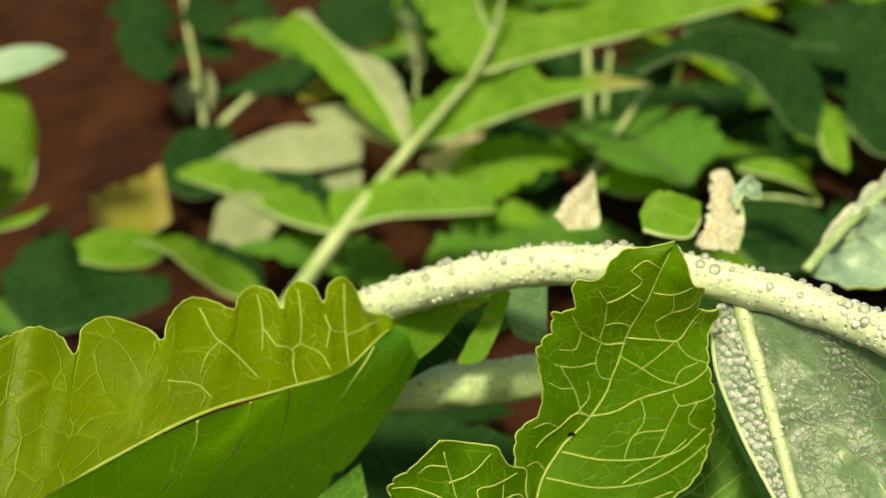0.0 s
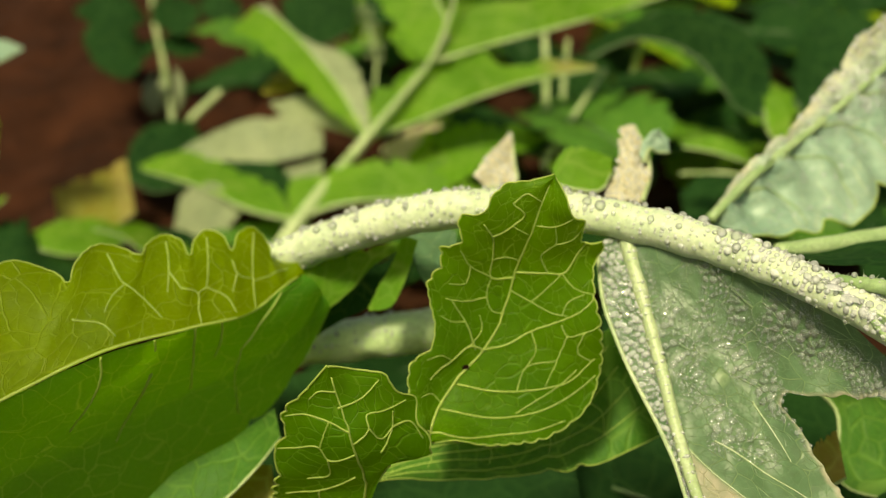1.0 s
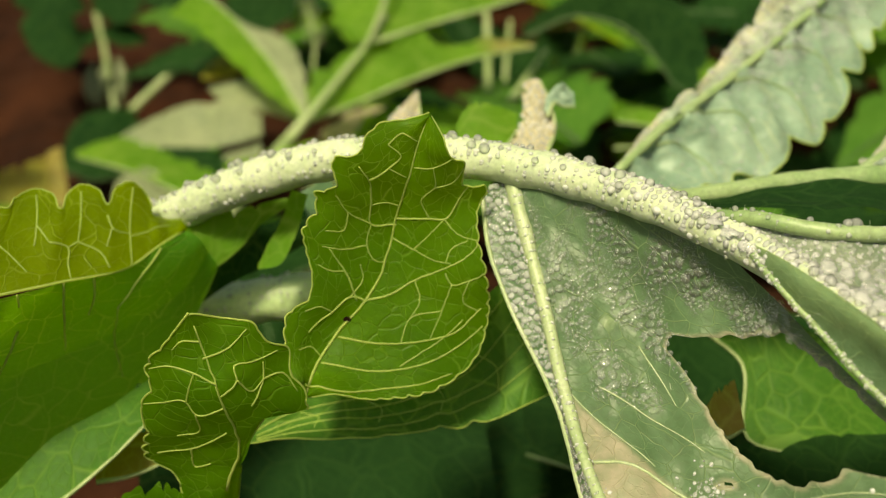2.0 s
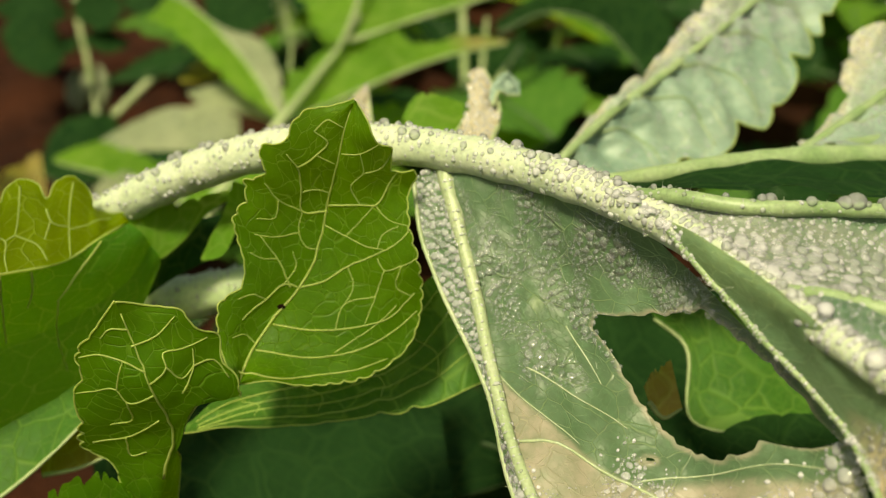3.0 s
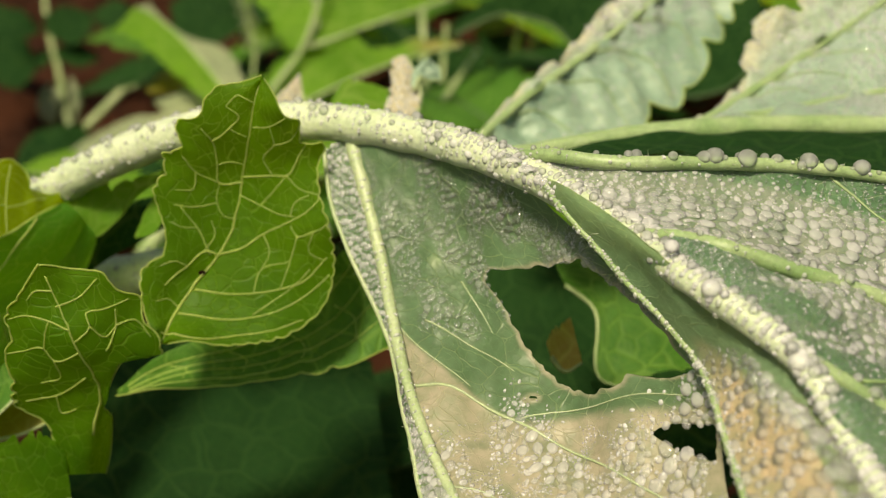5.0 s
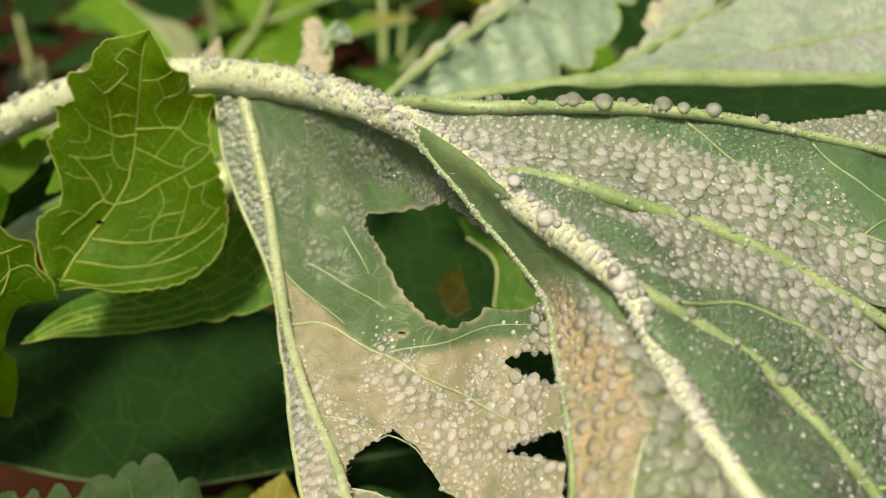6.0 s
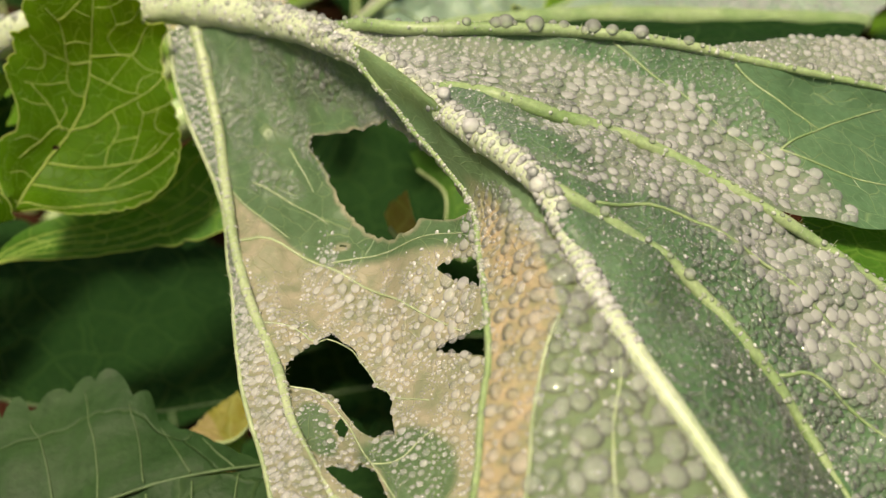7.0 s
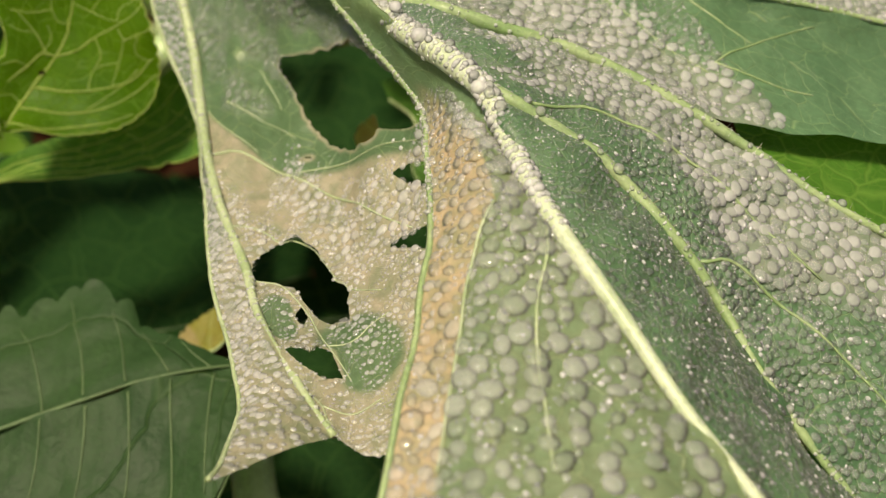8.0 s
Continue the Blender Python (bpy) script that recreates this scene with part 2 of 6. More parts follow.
def thing(name, label, category, group=""):
    return tagged(new(name), label=label, category=category, group=group)


def tube(name, points, radii, mat, parent, label="", count=40, sides=10, bumps=0.0, closed=True):
    """A round stalk or vein along a curve; radii are given at even steps."""
    c = spline(points, count)
    r = np.interp(np.linspace(0, 1, count), np.linspace(0, 1, len(radii)), radii)
    t = np.gradient(c, axis=0)
    t /= np.linalg.norm(t, axis=1)[:, None] + 1e-12
    a = np.cross(t, (0.02, 0.1, 1.0))
    a /= np.linalg.norm(a, axis=1)[:, None] + 1e-12
    b = np.cross(t, a)
    w = np.linspace(0, 2 * math.pi, sides, endpoint=False)
    ring = c[:, None] + r[:, None, None] * (np.cos(w)[None, :, None] * a[:, None] + np.sin(w)[None, :, None] * b[:, None])
    if bumps:
        off = wave(ring, 0.009, 7) * bumps
        ring = ring + (ring - c[:, None]) * off[..., None]
    v = ring.reshape(-1, 3)
    f = [(i * sides + j, i * sides + (j + 1) % sides, (i + 1) * sides + (j + 1) % sides, (i + 1) * sides + j) for i in range(count - 1) for j in range(sides)]
    f += [tuple(range(sides))[::-1], tuple((count - 1) * sides + j for j in range(sides))]
    ob = put(name, v, f, mat, parent, label)
    return {"ob": ob, "c": c, "r": r, "a": a, "b": b}


def teeth(u, n, seed, sharp=0.6):
    """Depth between 0 (tip of a tooth) and 1 (notch) along an edge."""
    rng = np.random.RandomState(seed)
    warp = u + 0.35 / n * np.sin(u * 9.0 + rng.rand() * 6) + 0.2 / n * np.sin(u * 23.0 + rng.rand() * 6)
    amp = 0.65 + 0.35 * np.sin(u * 17 + rng.rand() * 6)
    return (1 - np.abs(np.sin(math.pi * n * warp)) ** sharp) * amp


def outline_plane(corners):
    """The middle, two axes and the radius by angle of a ragged hole with the given corners."""
    c = np.array(corners)
    mid = c.mean(0)
    ax = np.linalg.svd(c - mid)[2]
    q = (c - mid) @ ax[:2].T
    steps = np.linspace(0, 1, 14)[:-1, None]
    ring = np.concatenate([p * (1 - steps) + o * steps for p, o in zip(q, np.roll(q, -1, axis=0))])
    w, r = np.arctan2(ring[:, 1], ring[:, 0]), np.hypot(ring[:, 0], ring[:, 1])
    o = np.argsort(w)
    w, r = w[o], r[o] * (1 + 0.02 * np.sin(w[o] * 17) + 0.015 * np.sin(w[o] * 31 + 1))
    w, r = np.concatenate([w[-4:] - 2 * math.pi, w, w[:4] + 2 * math.pi]), np.concatenate([r[-4:], r, r[:4]])
    return mid, ax[0], ax[1], np.stack([w, r], 1)


def sheet(name, curves, mat, parent, label="", nu=120, nv=50, low=None, high=None, sag=0.0, crumple=0.0006, size=0.022, holes=(), dry=None, seed=1, rim=None, fade=True, span=None):
    """A leaf blade through a few curves (all run the same way). low, high: (teeth, depth) of the first and last curve's edge.
    sag: how far the blade arches between its curves; holes: (middle, end of the long half axis, end of the short one)."""
    k = len(curves)
    c = np.stack([spline(q, nu) for q in curves])
    fine = spline(c, 400, np.linspace(0, 1, k) if span is None else np.asarray(span, float))
    u, v = np.meshgrid(np.linspace(0, 1, nu), np.linspace(0, 1, nv), indexing="ij")
    ends = np.clip(np.minimum(u, 1 - u) * 8, 0, 1) if fade else 1.0
    if high:
        v = v * (1 - high[1] * teeth(u, high[0], seed) * ends)
    if low:
        v = 1 - (1 - v) * (1 - low[1] * teeth(u, low[0], seed + 5) * ends)
    pos = v * 399
    i = np.clip(pos.astype(int), 0, 398)
    f = (pos - i)[..., None]
    iu = np.arange(nu)[:, None]
    g = fine[i, iu] * (1 - f) + fine[i + 1, iu] * f
    gu, gv = np.gradient(g, axis=0), np.gradient(g, axis=1)
    nor = np.cross(gu, gv)
    nor /= np.linalg.norm(nor, axis=-1)[..., None] + 1e-12
    if nor.mean((0, 1)) @ (0, -0.6, 0.8) < 0:
        nor = -nor
    arch = np.abs(np.sin(math.pi * v * (k - 1))) if k > 1 else 0
    g = g + nor * (sag * arch + crumple * wave(g, size, seed) + 0.14 * crumple * wave(g, size * 0.33, seed + 3))[..., None]
    lu = np.linalg.norm(np.diff(g[:, nv // 2], axis=0), axis=1).sum()
    lv = np.linalg.norm(np.diff(g[nu // 2], axis=0), axis=1).sum()
    keep = np.ones((nu - 1, nv - 1), bool)
    edge = np.zeros((nu, nv))
    for corners in holes:
        hc, ha, hb, ring = outline_plane(corners)
        d = g - hc
        x, y = d @ ha, d @ hb
        w = np.arctan2(y, x)
        far = np.sqrt(x * x + y * y) / np.interp(w, ring[:, 0], ring[:, 1])
        far = np.where(np.linalg.norm(d, axis=-1) < 2.0 * ring[:, 1].max(), far, 9.0)
        inside = far < 1
        keep &= ~(inside[:-1, :-1] & inside[1:, :-1] & inside[:-1, 1:] & inside[1:, 1:])
        g = np.where(inside[..., None], hc + d / np.maximum(far, 0.5)[..., None], g)
        edge = np.maximum(edge, np.clip(1.5 - (far - 1) * np.interp(w, ring[:, 0], ring[:, 1]) / 0.0006, 0, 1))
    ids = np.arange(nu * nv).reshape(nu, nv)
    a, b = np.nonzero(keep)
    faces = np.stack([ids[a, b], ids[a + 1, b], ids[a + 1, b + 1], ids[a, b + 1]], 1).tolist()
    amount = np.maximum(np.clip(dry(u, v), 0, 1) if dry else 0 * u, 0.8 * edge).ravel()
    ob = put(name, g.reshape(-1, 3), faces, mat, parent, label, np.stack([u * lu + seed * 0.37, v * lv], -1).reshape(-1, 2), amount)
    s = {"ob": ob, "g": g, "n": nor, "keep": keep, "lu": lu, "lv": lv, "u": u, "v": v}
    if rim:
        for edge in rim[1]:
            s["rim"] = tube("rim", (g[:, 0] if edge == "low" else g[:, -1])[:: max(1, nu // 160)], [rim[0], rim[0]], rim[2] if len(rim) > 2 else M_FINE, ob, "", count=nu, sides=5)
    return s


def on(s, u, v, lift=0.0):
    """The place on a blade at grid fractions u, v."""
    g, n = s["g"], s["n"]
    x, y = np.clip(u, 0, 1) * (g.shape[0] - 1), np.clip(v, 0, 1) * (g.shape[1] - 1)
    i, j = min(int(x), g.shape[0] - 2), min(int(y), g.shape[1] - 2)
    p, q = x - i, y - j
    at = lambda m: (m[i, j] * (1 - p) + m[i + 1, j] * p) * (1 - q) + (m[i, j + 1] * (1 - p) + m[i + 1, j + 1] * p) * q
    return at(g) + lift * at(n)


def near(s, points):
    """Grid fractions of the places of a blade that lie nearest to given points."""
    out = []
    nu, nv = s["g"].shape[:2]
    for p in points:
        d = ((s["g"] - np.array(p)) ** 2).sum(-1).ravel()
        k = np.argpartition(d, 12)[:12]
        w = 1.0 / (d[k] + 1e-8)
        w /= w.sum()
        out.append((float((k // nv) @ w) / (nu - 1), float((k % nv) @ w) / (nv - 1)))
    return out


def vein(s, path, r0, r1, mat=None, side=1.0, sides=6, count=None):
    """A raised vein on a blade, through grid fractions."""
    c = spline(np.array(path), count or 24)
    pts = [on(s, a, b, side * r0 * 0.25) for a, b in c]
    return tube("vein", pts, [r0, r1], mat or M_FINE, s["ob"], count=len(pts), sides=sides)


BALL = {}
TOP = 0.45


def ball(level):
    if level not in BALL:
        if level == 0:
            w = np.linspace(0, 2 * math.pi, 9)[:-1]
            v = [(r * math.cos(a + k), r * math.sin(a + k), z) for k, (r, z) in ((0, (1.0, -0.1)), (0, (0.9, 0.45)), (0, (0.52, 0.83))) for a in w] + [(0, 0, 0.97)]
            f = []
            for k in range(2):
                for j in range(8):
                    q, p = (j + 1) % 8, 8 * k
                    f += [(p + j, p + q, p + 8 + q), (p + j, p + 8 + q, p + 8 + j)]
            f += [(16 + j, 16 + (j + 1) % 8, 24) for j in range(8)]
            BALL[0] = (np.array(v), np.array(f))
            return BALL[0]
        bm = bmesh.new()
        bmesh.ops.create_icosphere(bm, subdivisions=level, radius=1.0)
        bm.verts.ensure_lookup_table()
        BALL[level] = (np.array([q.co for q in bm.verts]), np.array([[w.index for w in f.verts] for f in bm.faces]))
        bm.free()
    return BALL[level]


def drops(name, places, normals, sizes, parent, flat=0.55, level=1, seed=0, label="fine clear dew drops, some white mixed in for brightness", sink=0.25, mat=None):
    """Many small drops of dew in one mesh."""
    bv, bf = ball(level)
    rng = np.random.RandomState(seed)
    n = np.asarray(normals)
    a = np.cross(n, rng.normal(size=n.shape))
    a /= np.linalg.norm(a, axis=1)[:, None] + 1e-12
    b = np.cross(n, a)
    st = (1 + 0.25 * rng.rand(len(n)) ** 2)[:, None, None]
    r = np.asarray(sizes)[:, None, None]
    shape = bv[None, :, 0:1] * a[:, None] * r * st + bv[None, :, 1:2] * b[:, None] * r / st + (bv[None, :, 2:3] * flat + sink * flat) * n[:, None] * r
    v = (np.asarray(places)[:, None] + shape).reshape(-1, 3)
    f = (bf[None] + (np.arange(len(n)) * len(bv))[:, None, None]).reshape(-1, 3)
    return tagged(put(name, v, f.tolist(), mat or M_WATER, parent, label), kind="stuff")


def dew(s, big, small, parent, mask, seed=0, flat=0.30, tries=9.0, mat=None):
    """Dew packed over a blade, large drops first, smaller ones in the gaps; mask(u, v) gives the drops' size from 0 to 1."""
    rng = np.random.RandomState(seed)
    lu, lv = s["lu"], s["lv"]
    cell = 2.2 * big
    grid = {}
    P, N, R = [], [], []
    ku, kv = s["keep"].shape
    total = int(tries * lu * lv / (big * small * 3))
    uu, vv, rr = rng.rand(total), rng.rand(total), np.sort(rng.rand(total) ** 1.3)[::-1]
    for u, v, x in zip(uu, vv, rr):
        w = mask(u, v)
        if w < 0.1 or not s["keep"][min(int(u * ku), ku - 1), min(int(v * kv), kv - 1)]:
            continue
        r = (small + (big - small) * x) * min(1.0, w)
        a, b = u * lu, v * lv
        i, j = int(a / cell), int(b / cell)
        if any((a - p) ** 2 + (b - q) ** 2 < (0.86 * (r + o)) ** 2 for di in (-1, 0, 1) for dj in (-1, 0, 1) for p, q, o in grid.get((i + di, j + dj), ())):
            continue
        grid.setdefault((i, j), []).append((a, b, r))
        place, tip = on(s, u, v), on(s, u, v, 1.0)
        local = np.linalg.norm(on(s, u, min(1, v + 0.02)) - on(s, u, max(0, v - 0.02))) / (min(1, v + 0.02) - max(0, v - 0.02)) / lv
        P.append(place), N.append(tip - place), R.append(r * min(1.1, max(0.4, local)))
    return drops("dew", P, N, R, parent, flat, 0, seed, sink=0.0, mat=mat)


def dew_on_stalk(t, parent, count, lo, hi, span, seed, up=0.2, mat=None):
    """Fine dew all over a stalk, densest on its upper side."""
    rng = np.random.RandomState(seed)
    P, N, R = [], [], []
    while len(P) < count:
        i = int((span[0] + (span[1] - span[0]) * rng.rand()) * (len(t["c"]) - 1))
        w = rng.rand() * 6.283
        n = math.cos(w) * t["a"][i] + math.sin(w) * t["b"][i]
        if n[2] < up - 0.9 * rng.rand():
            continue
        P.append(t["c"][i] + n * t["r"][i] * 1.01), N.append(n), R.append(lo + (hi - lo) * rng.rand() ** 3)
    return drops("dew", P, N, R, parent, 0.7, 0, seed, sink=0.0, mat=mat or M_CRUST)


def beads(t, parent, count, lo, hi, span, arc, seed, sizes, label="clear round dew drop"):
    """Single larger drops along a stalk: arc gives the angles round it."""
    rng = np.random.RandomState(seed)
    bv, bf = ball(2)
    me = None
    for k in range(count):
        i = int((span[0] + (span[1] - span[0]) * (k + rng.rand()) / count) * (len(t["c"]) - 1))
        w = rng.rand() * 6.283
        n = math.cos(w) * t["a"][i] + math.sin(w) * t["b"][i]
        while n[2] < arc:
            w = rng.rand() * 6.283
            n = math.cos(w) * t["a"][i] + math.sin(w) * t["b"][i]
        r = lo + (hi - lo) * rng.rand() ** sizes
        at = t["c"][i] + n * (t["r"][i] + 0.3 * r)
        if me is None:
            first = put("dew_drop", bv, bf.tolist(), M_CLEAR, parent)
            me, ob = first.data, first
        else:
            ob = new("dew_drop", me)
            ob.parent = parent
        ob.location, ob.scale = at, (r, r, r * 0.92)


# ---- ground ----
def ground():
    n = 220
    x = np.linspace(-1, 1, n)
    x = np.sign(x) * (np.abs(x) * 0.9 + np.abs(x) ** 7 * 40)
    g = np.stack(np.meshgrid(x, x + 0.45, indexing="ij"), -1)
    g = np.concatenate([g, np.zeros((n, n, 1))], -1)
    g[..., 2] = 0.010 * wave(g, 0.16, 3) + 0.005 * np.abs(wave(g, 0.05, 4)) + 0.003 * wave(g, 0.02, 5)
    ids = np.arange(n * n).reshape(n, n)
    f = np.stack([ids[:-1, :-1], ids[1:, :-1], ids[1:, 1:], ids[:-1, 1:]], -1).reshape(-1, 4).tolist()
    ob = put("ground", g.reshape(-1, 3), f, M_SOIL)
    tagged(ob, "crumbly reddish brown garden soil", "soil", kind="structure")


ground()

def SILVER2(u, v):
    """Pale silvery patches between the second and third side rib, in the dry tint."""
    return np.clip((u - 0.13 - 0.05 * np.sin(v * 14)) * 12, 0, 1) * np.clip((0.74 + 0.12 * np.sin(u * 13) - 0.25 * u - v) * 12, 0, 1)


# ---- the dewy leaf: stalk, midrib, side ribs and blades seen from below ----
leaf = thing("dewy_leaf", "large pale leaf seen from below, dewy and eaten through", "leaf", "leaves of the near plant")
STALK = [(-0.0345, 0.1805, 0.1725), (-0.0165, 0.1735, 0.1860), (-0.0020, 0.1687, 0.1947), (0.0138, 0.1639, 0.2016), (0.0304, 0.1576, 0.2057), (0.0456, 0.1490, 0.2078), (0.0578, 0.1407, 0.2081), (0.0682, 0.1283, 0.2091), (0.0782, 0.1141, 0.2089), (0.0858, 0.1003, 0.2073)]
MID = [(0.0874, 0.0926, 0.2102), (0.0915, 0.0845, 0.2081), (0.0994, 0.0724, 0.2047), (0.1018, 0.0641, 0.2002), (0.1059, 0.0501, 0.1952), (0.1115, 0.0383, 0.1893), (0.1162, 0.0285, 0.1836), (0.1228, 0.0182, 0.1772), (0.1315, 0.0081, 0.1694)]
stalk = tube("petiole", STALK + MID[1:], [.0034, .0036, .0036, .0035, .0034, .0032, .0029, .0026, .0023, .0019, .0016, .0013, .0010, .0008, .0006], M_STEM, leaf, "thick pale green leaf stalk and midrib", 220, 28, 0.05)
V1 = [(0.0707, 0.1279, 0.2089), (0.0770, 0.1193, 0.2125)] + [(0.0850, 0.1141, 0.2130), (0.0971, 0.1130, 0.2125), (0.1129, 0.1123, 0.2110), (0.1276, 0.1100, 0.2087), (0.1404, 0.1074, 0.2056), (0.1548, 0.1046, 0.2024), (0.1724, 0.1030, 0.1975)]
V2 = [(0.0868, 0.0994, 0.2088), (0.0911, 0.0958, 0.2099), (0.0960, 0.0919, 0.2099), (0.1018, 0.0908, 0.2078), (0.1168, 0.0877, 0.2025), (0.1299, 0.0817, 0.1961), (0.1417, 0.0754, 0.1890), (0.1493, 0.0706, 0.1841), (0.1583, 0.0660, 0.1795), (0.1719, 0.0589, 0.1732)]
V3 = [(0.0937, 0.0815, 0.2073), (0.0971, 0.0754, 0.2064), (0.1003, 0.0726, 0.2051), (0.1085, 0.0689, 0.2000), (0.1137, 0.0666, 0.1968), (0.1187, 0.0633, 0.1920), (0.1227, 0.0593, 0.1880), (0.1289, 0.0523, 0.1793), (0.1319, 0.0465, 0.1741), (0.1365, 0.0396, 0.1674), (0.1417, 0.0330, 0.1612), (0.1483, 0.0240, 0.1531)]
M3 = [(0.1001, 0.0708, 0.2040), (0.1018, 0.0640, 0.2001), (0.1059, 0.0501, 0.1952), (0.1115, 0.0383, 0.1893), (0.1162, 0.0285, 0.1836), (0.1228, 0.0182, 0.1772), (0.1315, 0.0081, 0.1694)]
LOW1 = [(0.0869, 0.0993, 0.2086), (0.0912, 0.0956, 0.2098), (0.0961, 0.0918, 0.2097), (0.1018, 0.0907, 0.2077), (0.1168, 0.0877, 0.2023), (0.1302, 0.0828, 0.1960), (0.1392, 0.0822, 0.1921), (0.1499, 0.0811, 0.1895), (0.1632, 0.0803, 0.1875), (0.1806, 0.0787, 0.1848)]
for name, line, r in (("side_rib", V1, .0012), ("side_rib", V2, .00125), ("side_rib", V3, .0012)):
    rib = tube(name, line, [r * 0.7, r * 0.95, r * 0.85, r * 0.75, r * 0.62, r * 0.5, r * 0.4], M_VEIN, leaf, "", 90, 12, 0.1)
    beads(rib, leaf, 26, .0003, .0009, (0.02, 0.95), 0.6, 5, 2.0)
    dew_on_stalk(rib, leaf, 260, .0001, .0004, (0, 1), 6)
blade1 = sheet("blade", [V1, [(0.0712, 0.1212, 0.2113), (0.0766, 0.1150, 0.2108)] + [(0.0903, 0.1074, 0.2100), (0.1047, 0.1062, 0.2075), (0.1173, 0.1040, 0.2051), (0.1298, 0.1013, 0.2019), (0.1412, 0.1006, 0.1999), (0.1559, 0.0984, 0.1958), (0.1739, 0.0960, 0.1895)], LOW1], M_UNDER, leaf, "dewy blue-green blade between ribs", 170, 70, sag=-0.0006, crumple=.0007, seed=2,
                dry=lambda u, v: np.clip((v - (u - 0.25) * 1.2) * 9, 0, 1) * np.clip((0.64 - u + 0.06 * np.sin(v * 9)) * 20, 0, 1) * 0.5)
blade2 = sheet("blade", [V2, V3], M_UNDER, leaf, "", 190, 90, sag=.0016, crumple=.0009, seed=3, dry=lambda u, v: 0.5 * SILVER2(u, v))
blade3 = sheet("blade", [V3, M3], M_UNDER, leaf, "", 170, 60, sag=.0012, crumple=.0007, seed=4)
FOLD = [(0.0747, 0.1168, 0.2108), (0.0791, 0.1058, 0.2069), (0.0836, 0.0974, 0.2034), (0.0876, 0.0908, 0.2008), (0.0906, 0.0841, 0.1979), (0.0907, 0.0693, 0.1951), (0.0898, 0.0557, 0.1922), (0.0869, 0.0430, 0.1887), (0.0842, 0.0325, 0.1850), (0.0810, 0.0205, 0.1806), (0.0782, 0.0104, 0.1774)]
FOLDM = [(0.0790, 0.1096, 0.2111), (0.0841, 0.0977, 0.2096), (0.0895, 0.0883, 0.2063), (0.0943, 0.0773, 0.2025), (0.0972, 0.0607, 0.1990), (0.0968, 0.0466, 0.1945), (0.0969, 0.0353, 0.1897), (0.0978, 0.0257, 0.1857), (0.0982, 0.0164, 0.1824), (0.0981, 0.0072, 0.1781)]
TAN_U, TAN_V = [0.535, 0.584, 0.647, 0.713, 0.776, 0.835, 0.88], [0.555, 0.451, 0.359, 0.311, 0.242, 0.2, 0.178]


def tan_side(u, v):
    """How far the dry tan band reaches in from the folded edge."""
    return np.clip((np.interp(u, TAN_U, TAN_V) - v) * 40 + 0.5, 0, 1)


blade4 = sheet("blade", [FOLD, FOLDM, MID], M_TAN, leaf, "folded blade with a broad dry tan patch", 200, 110, sag=.0, crumple=.0008, seed=5,
               dry=lambda u, v: np.clip((u - 0.33 + 0.04 * np.sin(v * 9)) * 14, 0, 1) * (0.12 + 0.88 * tan_side(u, v)), rim=(.0005, ["low"], M_VEIN))
vein(blade4, near(blade4, [(0.0982, 0.0542, 0.1977), (0.0960, 0.0508, 0.1956), (0.0939, 0.0453, 0.1928), (0.0921, 0.0385, 0.1905), (0.0903, 0.0325, 0.1872), (0.0886, 0.0266, 0.1842), (0.0873, 0.0219, 0.1822)]), .00030, .00018, M_RIB)
vein(blade4, near(blade4, [(0.1042, 0.0496, 0.1954), (0.1037, 0.0461, 0.1938), (0.1015, 0.0400, 0.1916), (0.1006, 0.0352, 0.1895), (0.1003, 0.0295, 0.1868), (0.1001, 0.0236, 0.1847), (0.0999, 0.0193, 0.1832)]), .00030, .00018, M_RIB)
vein(blade2, [(0.18, 0.95), (0.35, 0.55), (0.5, 0.42), (0.75, 0.4)], .0003, .00018, M_VEIN)
vein(blade2, [(0.5, 0.98), (0.62, 0.7), (0.78, 0.62), (0.95, 0.66)], .0003, .00018, M_VEIN)
vein(blade1, near(blade1, [(0.1172, 0.1119, 0.2092), (0.1243, 0.1051, 0.2042), (0.1314, 0.0977, 0.1993), (0.1382, 0.0922, 0.1956)]), .00022, .00012, M_VEIN)
vein(blade1, near(blade1, [(0.1387, 0.0937, 0.1967), (0.1469, 0.0983, 0.1977), (0.1588, 0.1028, 0.1982)]), .00022, .00012, M_VEIN)
vein(blade1, near(blade1, [(0.1392, 0.0941, 0.1969), (0.1464, 0.0914, 0.1943), (0.1543, 0.0890, 0.1920)]), .00022, .00012, M_VEIN)
vein(blade1, near(blade1, [(0.1358, 0.1075, 0.2057), (0.1417, 0.1023, 0.2011), (0.1469, 0.0983, 0.1977)]), .00022, .00012, M_VEIN)

blade13 = sheet("blade", [[(0.1321, 0.1099, 0.2080), (0.1423, 0.1129, 0.2073), (0.1521, 0.1143, 0.2069), (0.1616, 0.1143, 0.2060), (0.1765, 0.1124, 0.2024)], [(0.1320, 0.1094, 0.2076), (0.1405, 0.1075, 0.2056), (0.1490, 0.1058, 0.2036), (0.1578, 0.1045, 0.2016), (0.1724, 0.1030, 0.1975)]], M_UNDER, leaf, "", 70, 24, low=(6, .12), crumple=.0004, seed=15, dry=lambda u, v: 0.6 + 0 * u)

beads(tube("side_rib_ridge", V1[2:], [.0006, .0004], M_VEIN, leaf, "", 60, 8), leaf, 9, .0009, .0015, (0.12, 0.5), 0.9, 44, 1.0, "large clear dew drop")

